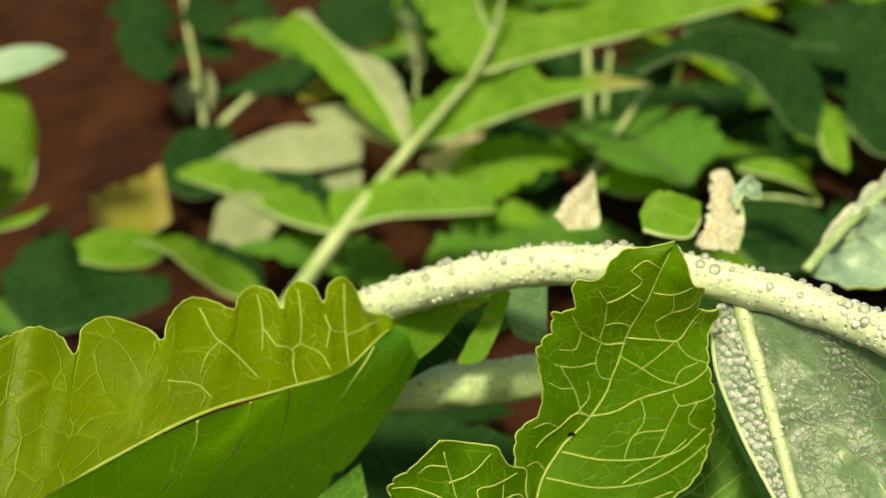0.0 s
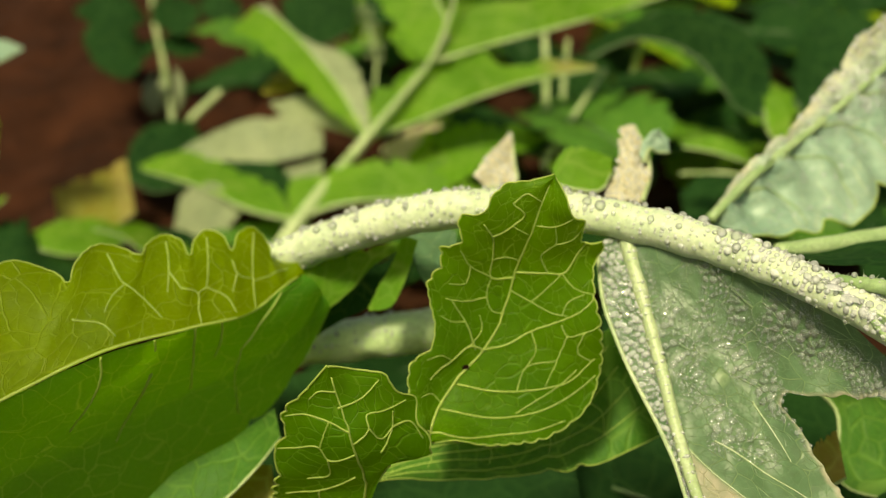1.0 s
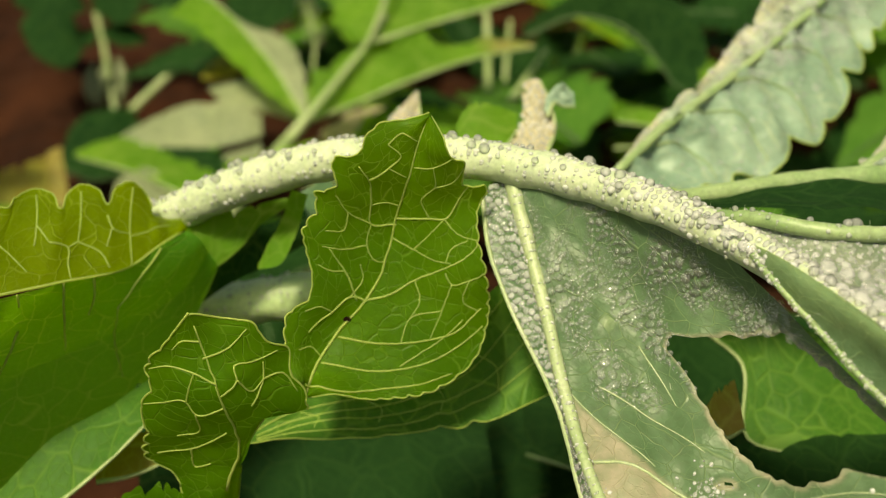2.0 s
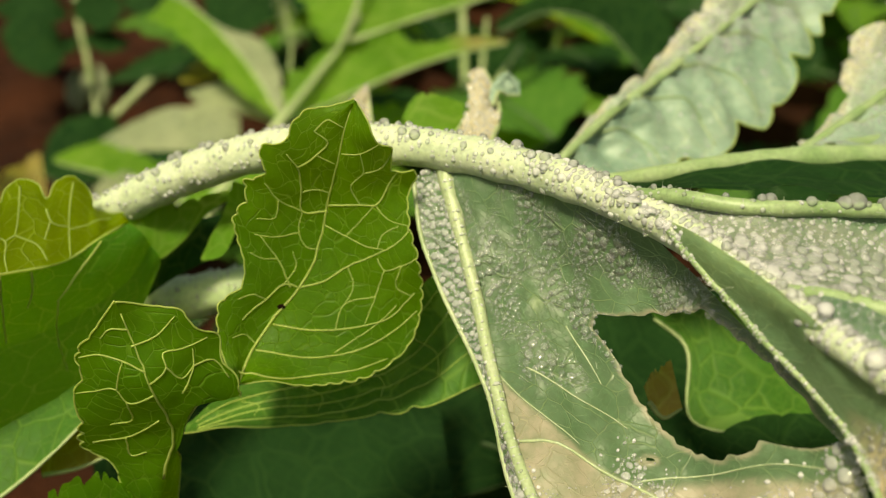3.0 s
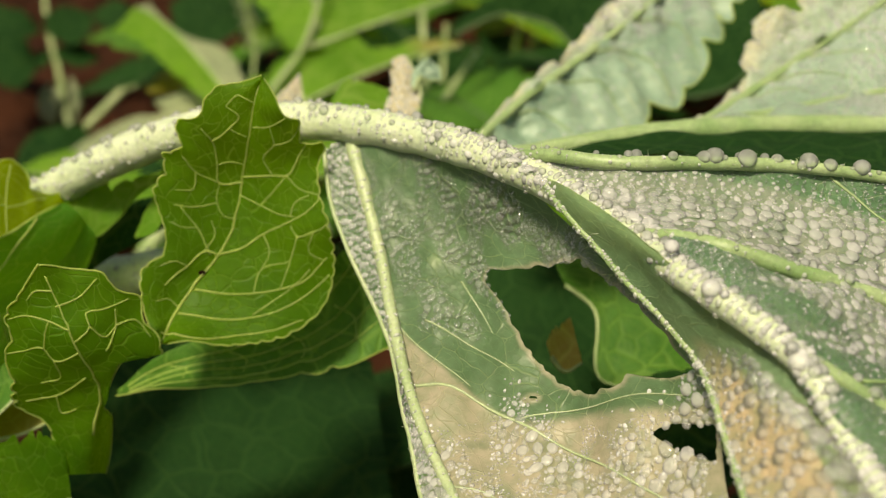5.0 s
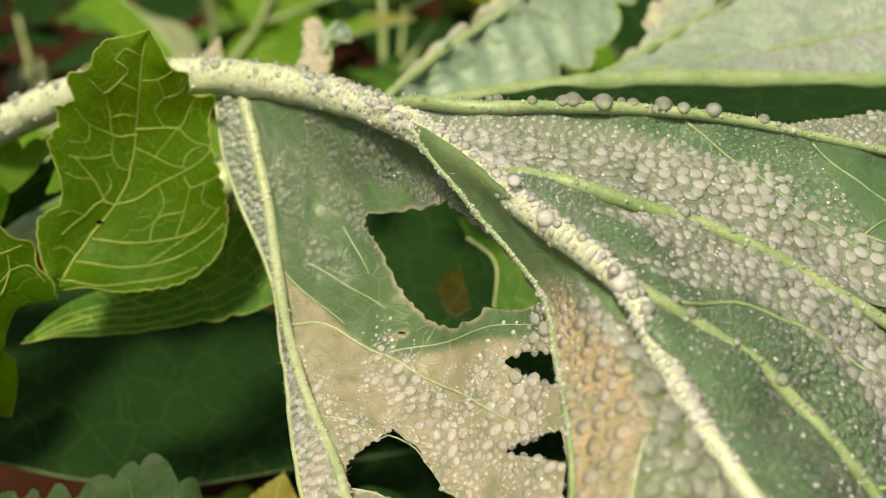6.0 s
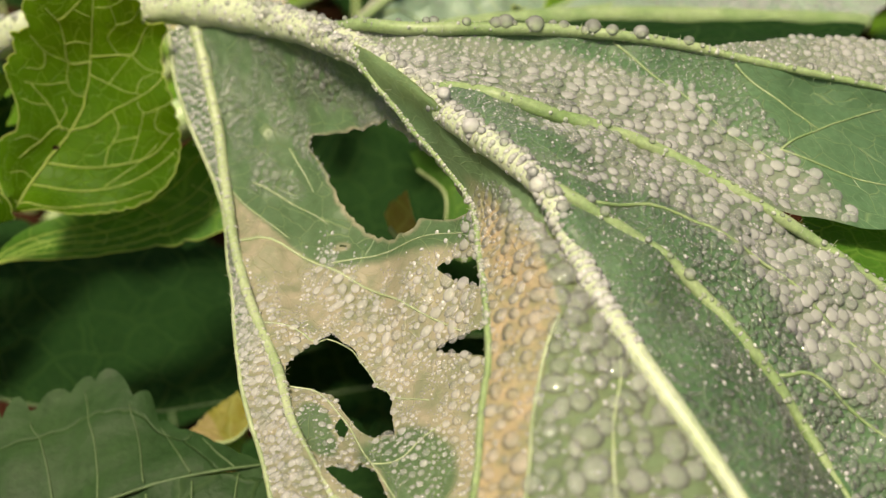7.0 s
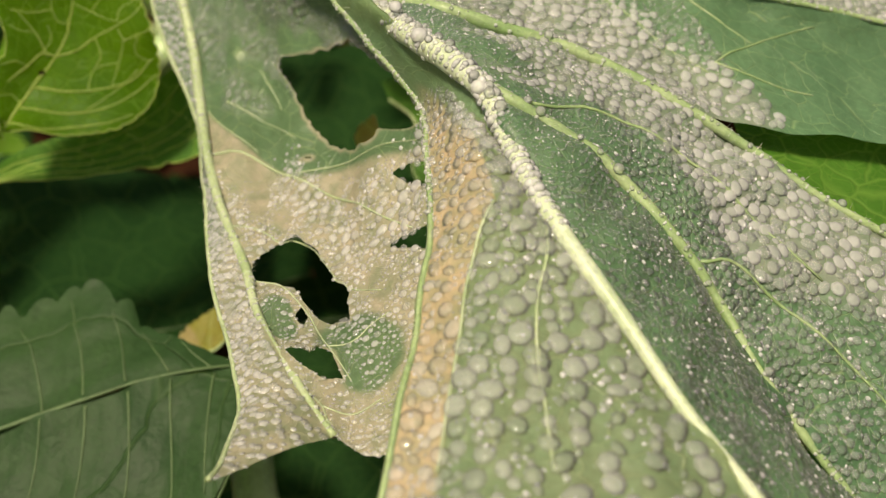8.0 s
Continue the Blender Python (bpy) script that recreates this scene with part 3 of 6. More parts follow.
# lower lobe with holes
RIB = [(0.0470, 0.1490, 0.2068), (0.0494, 0.1374, 0.1977), (0.0510, 0.1297, 0.1917), (0.0521, 0.1212, 0.1868), (0.0539, 0.1074, 0.1816), (0.0567, 0.0944, 0.1784), (0.0595, 0.0851, 0.1767), (0.0616, 0.0784, 0.1758), (0.0638, 0.0675, 0.1749), (0.0671, 0.0578, 0.1742), (0.0704, 0.0504, 0.1736), (0.0730, 0.0445, 0.1729), (0.0750, 0.0407, 0.1724)]
rib = tube("side_rib", RIB, [.0014, .0011, .0010, .0009, .0008, .0007, .0006, .0005], M_RIB, leaf, "", 90, 14, 0.1)
DEDGE = [(0.0708, 0.1253, 0.2087), (0.0793, 0.1164, 0.2027), (0.0863, 0.1032, 0.1982), (0.0922, 0.0883, 0.1948), (0.0929, 0.0793, 0.1900), (0.0919, 0.0706, 0.1850), (0.0897, 0.0623, 0.1805), (0.0860, 0.0490, 0.1754), (0.0822, 0.0366, 0.1715)]
DMID = [(0.0600, 0.1376, 0.2075), (0.0635, 0.1292, 0.1975), (0.0683, 0.1188, 0.1912), (0.0725, 0.1084, 0.1869), (0.0734, 0.0974, 0.1819), (0.0754, 0.0851, 0.1786), (0.0764, 0.0735, 0.1762), (0.0761, 0.0622, 0.1744), (0.0783, 0.0491, 0.1732), (0.0787, 0.0375, 0.1716)]
HOLES = [[(0.0672, 0.1197, 0.1912), (0.0689, 0.1201, 0.1928), (0.0741, 0.1169, 0.1948), (0.0812, 0.1114, 0.1986), (0.0875, 0.0994, 0.1963), (0.0920, 0.0878, 0.1939), (0.0892, 0.0903, 0.1915), (0.0853, 0.0944, 0.1892), (0.0834, 0.0946, 0.1874), (0.0796, 0.0964, 0.1851), (0.0759, 0.1003, 0.1846), (0.0734, 0.1049, 0.1855), (0.0712, 0.1104, 0.1873), (0.0694, 0.1158, 0.1897)],
         [(0.0623, 0.0781, 0.1757), (0.0644, 0.0809, 0.1759), (0.0692, 0.0841, 0.1768), (0.0725, 0.0808, 0.1767), (0.0750, 0.0750, 0.1761), (0.0756, 0.0718, 0.1757), (0.0775, 0.0703, 0.1759), (0.0775, 0.0630, 0.1747), (0.0750, 0.0636, 0.1744), (0.0729, 0.0650, 0.1743), (0.0713, 0.0673, 0.1745), (0.0695, 0.0714, 0.1748), (0.0663, 0.0735, 0.1750), (0.0630, 0.0749, 0.1754)],
         [(0.0695, 0.0655, 0.1743), (0.0705, 0.0671, 0.1744), (0.0715, 0.0653, 0.1743), (0.0706, 0.0633, 0.1741)],
         [(0.0682, 0.0571, 0.1740), (0.0701, 0.0573, 0.1738), (0.0718, 0.0558, 0.1736), (0.0729, 0.0580, 0.1737), (0.0748, 0.0569, 0.1737), (0.0763, 0.0518, 0.1733), (0.0736, 0.0515, 0.1733), (0.0706, 0.0536, 0.1736)],
         [(0.0862, 0.0860, 0.1856), (0.0886, 0.0853, 0.1877), (0.0927, 0.0809, 0.1906), (0.0922, 0.0765, 0.1877), (0.0883, 0.0820, 0.1858)],
         [(0.0842, 0.0739, 0.1797), (0.0868, 0.0734, 0.1813), (0.0915, 0.0711, 0.1848), (0.0911, 0.0671, 0.1830), (0.0860, 0.0720, 0.1803)],
         [(0.0708, 0.1004, 0.1821), (0.0717, 0.1006, 0.1825), (0.0726, 0.1001, 0.1828), (0.0726, 0.0996, 0.1825), (0.0712, 0.1000, 0.1820)]]


DRY_V, DRY_U = [0.002, 0.129, 0.239, 0.408, 0.6, 0.8, 0.941], [0.308, 0.366, 0.414, 0.462, 0.454, 0.469, 0.482]


def d_dry(u, v):
    """Dry beige lower half below the second vein, with green patches between the holes."""
    half = np.clip((u - np.interp(v, DRY_V, DRY_U)) * 60, 0, 1) * 0.9
    green = np.zeros_like(u)
    for cu, cv, ru, rv in ((0.832, 0.596, 0.079, 0.335), (0.770, 0.127, 0.048, 0.119)):
        green = np.maximum(green, np.clip((1 - ((u - cu) / ru) ** 2 - ((v - cv) / rv) ** 2) * 3, 0, 1))
    return np.maximum(half, 0.06) * (1 - 0.9 * green)


blade5 = sheet("blade", [RIB, DMID, DEDGE], M_THIN, leaf, "thin blade with ragged insect holes", 260, 190, crumple=.0008, seed=6, holes=HOLES,
               dry=d_dry)
DLEFT = [(0.0425, 0.1456, 0.2041), (0.0431, 0.1401, 0.1972), (0.0455, 0.1333, 0.1917), (0.0511, 0.1176, 0.1835), (0.0526, 0.1097, 0.1802), (0.0539, 0.0932, 0.1761), (0.0559, 0.0804, 0.1742), (0.0577, 0.0705, 0.1732), (0.0611, 0.0566, 0.1722), (0.0625, 0.0460, 0.1729), (0.0619, 0.0374, 0.1749), (0.0607, 0.0292, 0.1781)]
blade6 = sheet("blade", [DLEFT, RIB], M_THIN, leaf, "", 160, 30, crumple=.0006, seed=7, rim=(.0004, ["low"], M_RIB), dry=lambda u, v: np.clip((u - 0.5) * 8, 0, 1) * 0.8)
vein(blade5, near(blade5, [(0.0539, 0.1074, 0.1816), (0.0602, 0.1051, 0.1812), (0.0661, 0.1005, 0.1806), (0.0718, 0.0948, 0.1803), (0.0790, 0.0868, 0.1807), (0.0840, 0.0798, 0.1813), (0.0887, 0.0733, 0.1828)]), .00028, .00014, M_RIB)
vein(blade5, near(blade5, [(0.0699, 0.0977, 0.1807), (0.0747, 0.0968, 0.1823), (0.0804, 0.0943, 0.1847), (0.0869, 0.0906, 0.1886), (0.0907, 0.0866, 0.1911)]), .00015, .00009, M_RIB)
vein(blade5, near(blade5, [(0.0580, 0.0882, 0.1773), (0.0643, 0.0856, 0.1766), (0.0688, 0.0827, 0.1765), (0.0727, 0.0777, 0.1761), (0.0760, 0.0717, 0.1758), (0.0829, 0.0658, 0.1771)]), .00015, .00009, M_RIB)
vein(blade5, near(blade5, [(0.0522, 0.1189, 0.1857), (0.0561, 0.1138, 0.1839), (0.0632, 0.1051, 0.1817)]), .00015, .00009, M_RIB)
vein(blade5, near(blade5, [(0.0576, 0.1176, 0.1859), (0.0642, 0.1117, 0.1848), (0.0701, 0.1050, 0.1838)]), .00015, .00009, M_RIB)
vein(blade5, near(blade5, [(0.0636, 0.1218, 0.1906), (0.0655, 0.1174, 0.1886), (0.0674, 0.1124, 0.1864)]), .00015, .00009, M_RIB)
vein(blade5, near(blade5, [(0.0630, 0.0749, 0.1754), (0.0663, 0.0735, 0.1750), (0.0697, 0.0686, 0.1745), (0.0721, 0.0645, 0.1742), (0.0744, 0.0582, 0.1738), (0.0773, 0.0510, 0.1733)]), .00015, .00009, M_RIB)
vein(blade5, near(blade5, [(0.0744, 0.0582, 0.1738), (0.0792, 0.0579, 0.1744), (0.0838, 0.0610, 0.1765)]), .00015, .00009, M_RIB)
vein(blade5, near(blade5, [(0.0750, 0.0407, 0.1724), (0.0735, 0.0463, 0.1730), (0.0713, 0.0494, 0.1734)]), .00015, .00009, M_RIB)
vein(blade5, near(blade5, [(0.0735, 0.0463, 0.1730), (0.0771, 0.0450, 0.1726), (0.0816, 0.0459, 0.1733)]), .00015, .00009, M_RIB)

# upper side ribs and lobes
MUP = [(0.0765, 0.1573, 0.1961), (0.0876, 0.1600, 0.1960), (0.1036, 0.1636, 0.1957), (0.1209, 0.1656, 0.1948), (0.1386, 0.1673, 0.1932), (0.1583, 0.1676, 0.1914), (0.1873, 0.1698, 0.1878)]
tube("side_rib", MUP, [.0016, .002, .0024, .0024, .0022, .002], M_VEIN, leaf, "thick green side rib", 80, 14, 0.06)
# This blade takes the shade-darkened green instead of the underside colour.
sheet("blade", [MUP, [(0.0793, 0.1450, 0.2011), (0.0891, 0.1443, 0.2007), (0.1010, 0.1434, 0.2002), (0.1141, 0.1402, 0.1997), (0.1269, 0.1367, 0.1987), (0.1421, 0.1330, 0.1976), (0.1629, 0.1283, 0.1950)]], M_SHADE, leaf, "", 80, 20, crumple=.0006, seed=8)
CRIB = [(0.0728, 0.1886, 0.1861), (0.0834, 0.1995, 0.1899), (0.1013, 0.2152, 0.1948), (0.1175, 0.2290, 0.2001), (0.1354, 0.2455, 0.2062), (0.1548, 0.2627, 0.2138)]
tube("side_rib", CRIB, [.0012, .001, .0008, .0006], M_VEIN, leaf, "", 50, 10, 0.1)
blade8 = sheet("blade", [CRIB, [(0.0771, 0.1894, 0.1836), (0.0925, 0.2018, 0.1865), (0.1102, 0.2135, 0.1903), (0.1241, 0.2268, 0.1944), (0.1393, 0.2426, 0.2012), (0.1575, 0.2611, 0.2112)], [(0.0817, 0.1883, 0.1820), (0.1036, 0.1946, 0.1804), (0.1211, 0.2083, 0.1816), (0.1325, 0.2215, 0.1875), (0.1437, 0.2370, 0.1957), (0.1602, 0.2596, 0.2086)]], M_PALE, leaf, "pale dewy upper lobe", 110, 60, high=(9, 0.3), crumple=.0012, size=.016, seed=9, rim=(.0002, ["high"]))
blade9 = sheet("blade", [CRIB, [(0.0734, 0.1894, 0.1877), (0.0826, 0.2026, 0.1913), (0.0992, 0.2179, 0.1973), (0.1107, 0.2326, 0.2041), (0.1289, 0.2492, 0.2124), (0.1535, 0.2642, 0.2163)]], M_PALE, leaf, "", 80, 16, high=(6, 0.65), crumple=.002, size=.012, seed=10, dry=lambda u, v: 0.3 + 0.6 * np.clip((v - 0.45) * 4, 0, 1))
C2RIB = [(0.1161, 0.1728, 0.1928), (0.1334, 0.1877, 0.1947), (0.1536, 0.2035, 0.1984), (0.1751, 0.2189, 0.2035), (0.1997, 0.2380, 0.2097)]
tube("side_rib", C2RIB, [.0012, .001, .0008, .0006], M_VEIN, leaf, "", 50, 10, 0.1)
C3RIB = [(0.1207, 0.1728, 0.1933), (0.1409, 0.1803, 0.1923), (0.1680, 0.1899, 0.1915), (0.1977, 0.1998, 0.1916), (0.2223, 0.2095, 0.1909)]
tube("side_rib", C3RIB, [.0012, .001, .0008, .0006], M_VEIN, leaf, "", 50, 10, 0.1)
blade10 = sheet("blade", [C2RIB, C3RIB], M_PALE, leaf, "", 90, 50, sag=.001, crumple=.0008, size=.02, seed=11)
blade11 = sheet("blade", [C3RIB, MUP[3:]], M_PALE, leaf, "", 90, 40, sag=.001, crumple=.001, seed=12)
blade12 = sheet("blade", [C2RIB, [(0.1170, 0.1759, 0.1923), (0.1295, 0.1910, 0.1940), (0.1358, 0.2069, 0.1988), (0.1471, 0.2210, 0.2047), (0.1772, 0.2404, 0.2119)]], M_PALE, leaf, "", 80, 24, high=(7, 0.5), crumple=.002, size=.012, seed=13, dry=lambda u, v: 0.2 + 0.7 * np.clip((v - 0.5) * 4, 0, 1))

for k in range(6):
    a = 0.08 + 0.14 * k
    vein(blade8, [(a, 0.02), (a + 0.06, 0.3), (a + 0.08, 0.6), (a + 0.05, 0.92)], .00035, .00015, M_VEIN)
    vein(blade10, [(a, 0.02), (a + 0.1, 0.3), (a + 0.16, 0.7)], .0003, .00015, M_VEIN)

# ---- the upright leaf in front of the stalk ----
front = thing("upright_leaf", "bright green toothed leaf standing before the stalk, lit through", "leaf", "leaves of the near plant")
EMID = [(0.0142, 0.1251, 0.1811), (0.0151, 0.1296, 0.1821), (0.0189, 0.1355, 0.1855), (0.0234, 0.1379, 0.1898), (0.0266, 0.1399, 0.1950), (0.0287, 0.1414, 0.2025), (0.0310, 0.1402, 0.2109), (0.0329, 0.1399, 0.2172), (0.0341, 0.1404, 0.2202)]
ELEFT = [(0.0140, 0.1250, 0.1810), (0.0122, 0.1277, 0.1839), (0.0111, 0.1299, 0.1869), (0.0113, 0.1326, 0.1909), (0.0149, 0.1351, 0.1925), (0.0154, 0.1361, 0.1951), (0.0146, 0.1375, 0.1999), (0.0142, 0.1381, 0.2027), (0.0164, 0.1394, 0.2060), (0.0163, 0.1398, 0.2084), (0.0196, 0.1396, 0.2097), (0.0192, 0.1400, 0.2123), (0.0197, 0.1402, 0.2139), (0.0232, 0.1397, 0.2146), (0.0249, 0.1401, 0.2176), (0.0267, 0.1404, 0.2190), (0.0302, 0.1402, 0.2194), (0.0341, 0.1403, 0.2202)]
ERIGHT = [(0.0144, 0.1251, 0.1808), (0.0178, 0.1264, 0.1802), (0.0256, 0.1284, 0.1773), (0.0339, 0.1305, 0.1770), (0.0408, 0.1336, 0.1811), (0.0428, 0.1362, 0.1862), (0.0427, 0.1379, 0.1940), (0.0415, 0.1397, 0.1994), (0.0416, 0.1413, 0.2038), (0.0430, 0.1418, 0.2066), (0.0392, 0.1407, 0.2077), (0.0392, 0.1399, 0.2124), (0.0371, 0.1388, 0.2145), (0.0360, 0.1393, 0.2173), (0.0342, 0.1404, 0.2201)]
e = sheet("blade", [ELEFT, EMID, ERIGHT], M_UPPER, front, "green blade with a net of pale veins", 240, 150, low=(26, 0.03), high=(30, 0.025), sag=.0008, crumple=.0005, size=.03, seed=21, rim=(.00014, ["low", "high"]))
def trace(s, path, r0, r1, mat=None):
    """A fine raised vein on a blade, along a curve near the given places."""
    line = spline(np.array(path), 7 * len(path))
    pts = [on(s, a, b, r0 * 0.3) for a, b in near(s, line)]
    tube("vein", pts, [r0, r1], mat or M_FINE, s["ob"], count=len(pts), sides=6)


vein(e, [(0.0, 0.5), (0.3, 0.5), (0.6, 0.5), (0.97, 0.5)], .00024, .00011)
trace(e, [(0.0234, 0.1379, 0.1898), (0.0272, 0.1378, 0.1907), (0.0312, 0.1381, 0.1930), (0.0350, 0.1379, 0.1947), (0.0397, 0.1385, 0.1970), (0.0418, 0.1396, 0.1989)], .00017, .00010)
trace(e, [(0.0189, 0.1349, 0.1850), (0.0250, 0.1340, 0.1841), (0.0324, 0.1344, 0.1840), (0.0377, 0.1350, 0.1851), (0.0417, 0.1364, 0.1884)], .00017, .00010)
trace(e, [(0.0162, 0.1315, 0.1826), (0.0248, 0.1311, 0.1809), (0.0332, 0.1328, 0.1810), (0.0385, 0.1347, 0.1830), (0.0420, 0.1359, 0.1854)], .00017, .00010)
trace(e, [(0.0139, 0.1267, 0.1820), (0.0186, 0.1271, 0.1802), (0.0266, 0.1296, 0.1786), (0.0321, 0.1307, 0.1784), (0.0368, 0.1325, 0.1789)], .00017, .00010)
trace(e, [(0.0287, 0.1414, 0.2023), (0.0338, 0.1402, 0.2027), (0.0361, 0.1402, 0.2026), (0.0390, 0.1409, 0.2062), (0.0403, 0.1411, 0.2078)], .00017, .00010)
trace(e, [(0.0318, 0.1398, 0.2119), (0.0345, 0.1387, 0.2122), (0.0373, 0.1389, 0.2137)], .00011, .00008)
trace(e, [(0.0279, 0.1410, 0.1991), (0.0315, 0.1395, 0.1975), (0.0342, 0.1385, 0.1963), (0.0370, 0.1380, 0.1959)], .00011, .00008)
trace(e, [(0.0361, 0.1402, 0.2026), (0.0382, 0.1397, 0.2002), (0.0414, 0.1395, 0.1990)], .00011, .00008)
trace(e, [(0.0360, 0.1376, 0.1945), (0.0370, 0.1369, 0.1927), (0.0398, 0.1371, 0.1933), (0.0423, 0.1378, 0.1941)], .00011, .00008)
trace(e, [(0.0370, 0.1369, 0.1927), (0.0354, 0.1359, 0.1885), (0.0334, 0.1345, 0.1842)], .00011, .00008)
trace(e, [(0.0398, 0.1371, 0.1933), (0.0388, 0.1362, 0.1898), (0.0412, 0.1362, 0.1880)], .00011, .00008)
trace(e, [(0.0287, 0.1341, 0.1838), (0.0303, 0.1360, 0.1872), (0.0354, 0.1359, 0.1885)], .00011, .00008)
trace(e, [(0.0312, 0.1381, 0.1930), (0.0319, 0.1369, 0.1898), (0.0303, 0.1360, 0.1872)], .00011, .00008)
trace(e, [(0.0338, 0.1402, 0.2027), (0.0326, 0.1402, 0.2059), (0.0347, 0.1395, 0.2086), (0.0345, 0.1387, 0.2122)], .00011, .00008)
trace(e, [(0.0347, 0.1395, 0.2086), (0.0379, 0.1399, 0.2092), (0.0394, 0.1402, 0.2113)], .00011, .00008)
trace(e, [(0.0285, 0.1319, 0.1810), (0.0363, 0.1348, 0.1848), (0.0388, 0.1355, 0.1869)], .00011, .00008)
trace(e, [(0.0310, 0.1396, 0.1976), (0.0335, 0.1398, 0.1999), (0.0361, 0.1402, 0.2026)], .00011, .00008)
trace(e, [(0.0361, 0.1381, 0.1959), (0.0371, 0.1389, 0.1980), (0.0398, 0.1394, 0.1992)], .00011, .00008)
trace(e, [(0.0286, 0.1412, 0.2013), (0.0246, 0.1417, 0.2017), (0.0247, 0.1414, 0.2053), (0.0248, 0.1401, 0.2099), (0.0234, 0.1396, 0.2125)], .00017, .00010)
trace(e, [(0.0246, 0.1417, 0.2017), (0.0213, 0.1402, 0.2045), (0.0197, 0.1397, 0.2079)], .00011, .00008)
trace(e, [(0.0234, 0.1379, 0.1898), (0.0206, 0.1386, 0.1907), (0.0178, 0.1367, 0.1892), (0.0144, 0.1333, 0.1872)], .00017, .00010)
trace(e, [(0.0217, 0.1384, 0.1900), (0.0199, 0.1391, 0.1948), (0.0181, 0.1385, 0.1992)], .00017, .00010)
trace(e, [(0.0248, 0.1401, 0.2099), (0.0278, 0.1401, 0.2120), (0.0297, 0.1400, 0.2140), (0.0279, 0.1395, 0.2159)], .00017, .00010)
trace(e, [(0.0269, 0.1400, 0.1954), (0.0247, 0.1406, 0.1958), (0.0236, 0.1413, 0.1981), (0.0246, 0.1417, 0.2017)], .00011, .00008)
trace(e, [(0.0236, 0.1413, 0.1981), (0.0198, 0.1394, 0.1986), (0.0171, 0.1382, 0.1998)], .00011, .00008)
trace(e, [(0.0206, 0.1386, 0.1907), (0.0227, 0.1398, 0.1931), (0.0224, 0.1403, 0.1955)], .00011, .00008)
trace(e, [(0.0213, 0.1402, 0.2045), (0.0203, 0.1400, 0.2016), (0.0177, 0.1389, 0.2021)], .00011, .00008)
trace(e, [(0.0278, 0.1401, 0.2120), (0.0303, 0.1406, 0.2103)], .00011, .00008)
trace(e, [(0.0247, 0.1414, 0.2053), (0.0275, 0.1418, 0.2054), (0.0293, 0.1413, 0.2045)], .00011, .00008)
trace(e, [(0.0178, 0.1367, 0.1892), (0.0162, 0.1355, 0.1906), (0.0141, 0.1341, 0.1905)], .00011, .00008)
trace(e, [(0.0161, 0.1326, 0.1831), (0.0144, 0.1329, 0.1847), (0.0129, 0.1309, 0.1855)], .00011, .00008)
trace(e, [(0.0199, 0.1391, 0.1948), (0.0180, 0.1378, 0.1956), (0.0164, 0.1371, 0.1971)], .00011, .00008)
trace(e, [(0.0279, 0.1395, 0.2159), (0.0301, 0.1395, 0.2176), (0.0321, 0.1402, 0.2162)], .00014, .00009)
speck = put("speck", ball(2)[0], ball(2)[1].tolist(), M_SOIL, e["ob"], "tiny black insect mark")
speck.location, speck.scale = on(e, *near(e, [(0.0204, 0.1362, 0.1874)])[0]), (0.0007, 0.0003, 0.0005)
behind = thing("shaded_leaf", "dark green leaf in shade behind the upright leaf", "leaf", "leaves of the near plant")
bs = sheet("blade", [[(0.0013, 0.1377, 0.1638), (0.0085, 0.1399, 0.1683), (0.0202, 0.1433, 0.1710), (0.0323, 0.1472, 0.1748), (0.0469, 0.1535, 0.1830)], [(0.0018, 0.1359, 0.1647), (0.0132, 0.1384, 0.1660), (0.0279, 0.1405, 0.1665), (0.0399, 0.1434, 0.1684), (0.0515, 0.1497, 0.1743)], [(0.0022, 0.1342, 0.1658), (0.0165, 0.1333, 0.1652), (0.0319, 0.1344, 0.1661), (0.0456, 0.1374, 0.1663), (0.0548, 0.1421, 0.1671)]], M_MID, behind, "", 90, 50, high=(5, .1), crumple=.001, seed=22, rim=(.00014, ["high"]))
for k in range(4):
    vein(bs, [(0.04, 0.2 + 0.2 * k), (0.35, 0.28 + 0.19 * k), (0.7, 0.24 + 0.18 * k), (0.97, 0.12 + 0.2 * k)], .00013, .00009)
    vein(bs, [(0.2 + 0.2 * k, 0.3), (0.24 + 0.2 * k, 0.5), (0.22 + 0.2 * k, 0.75)], .00010, .00007)

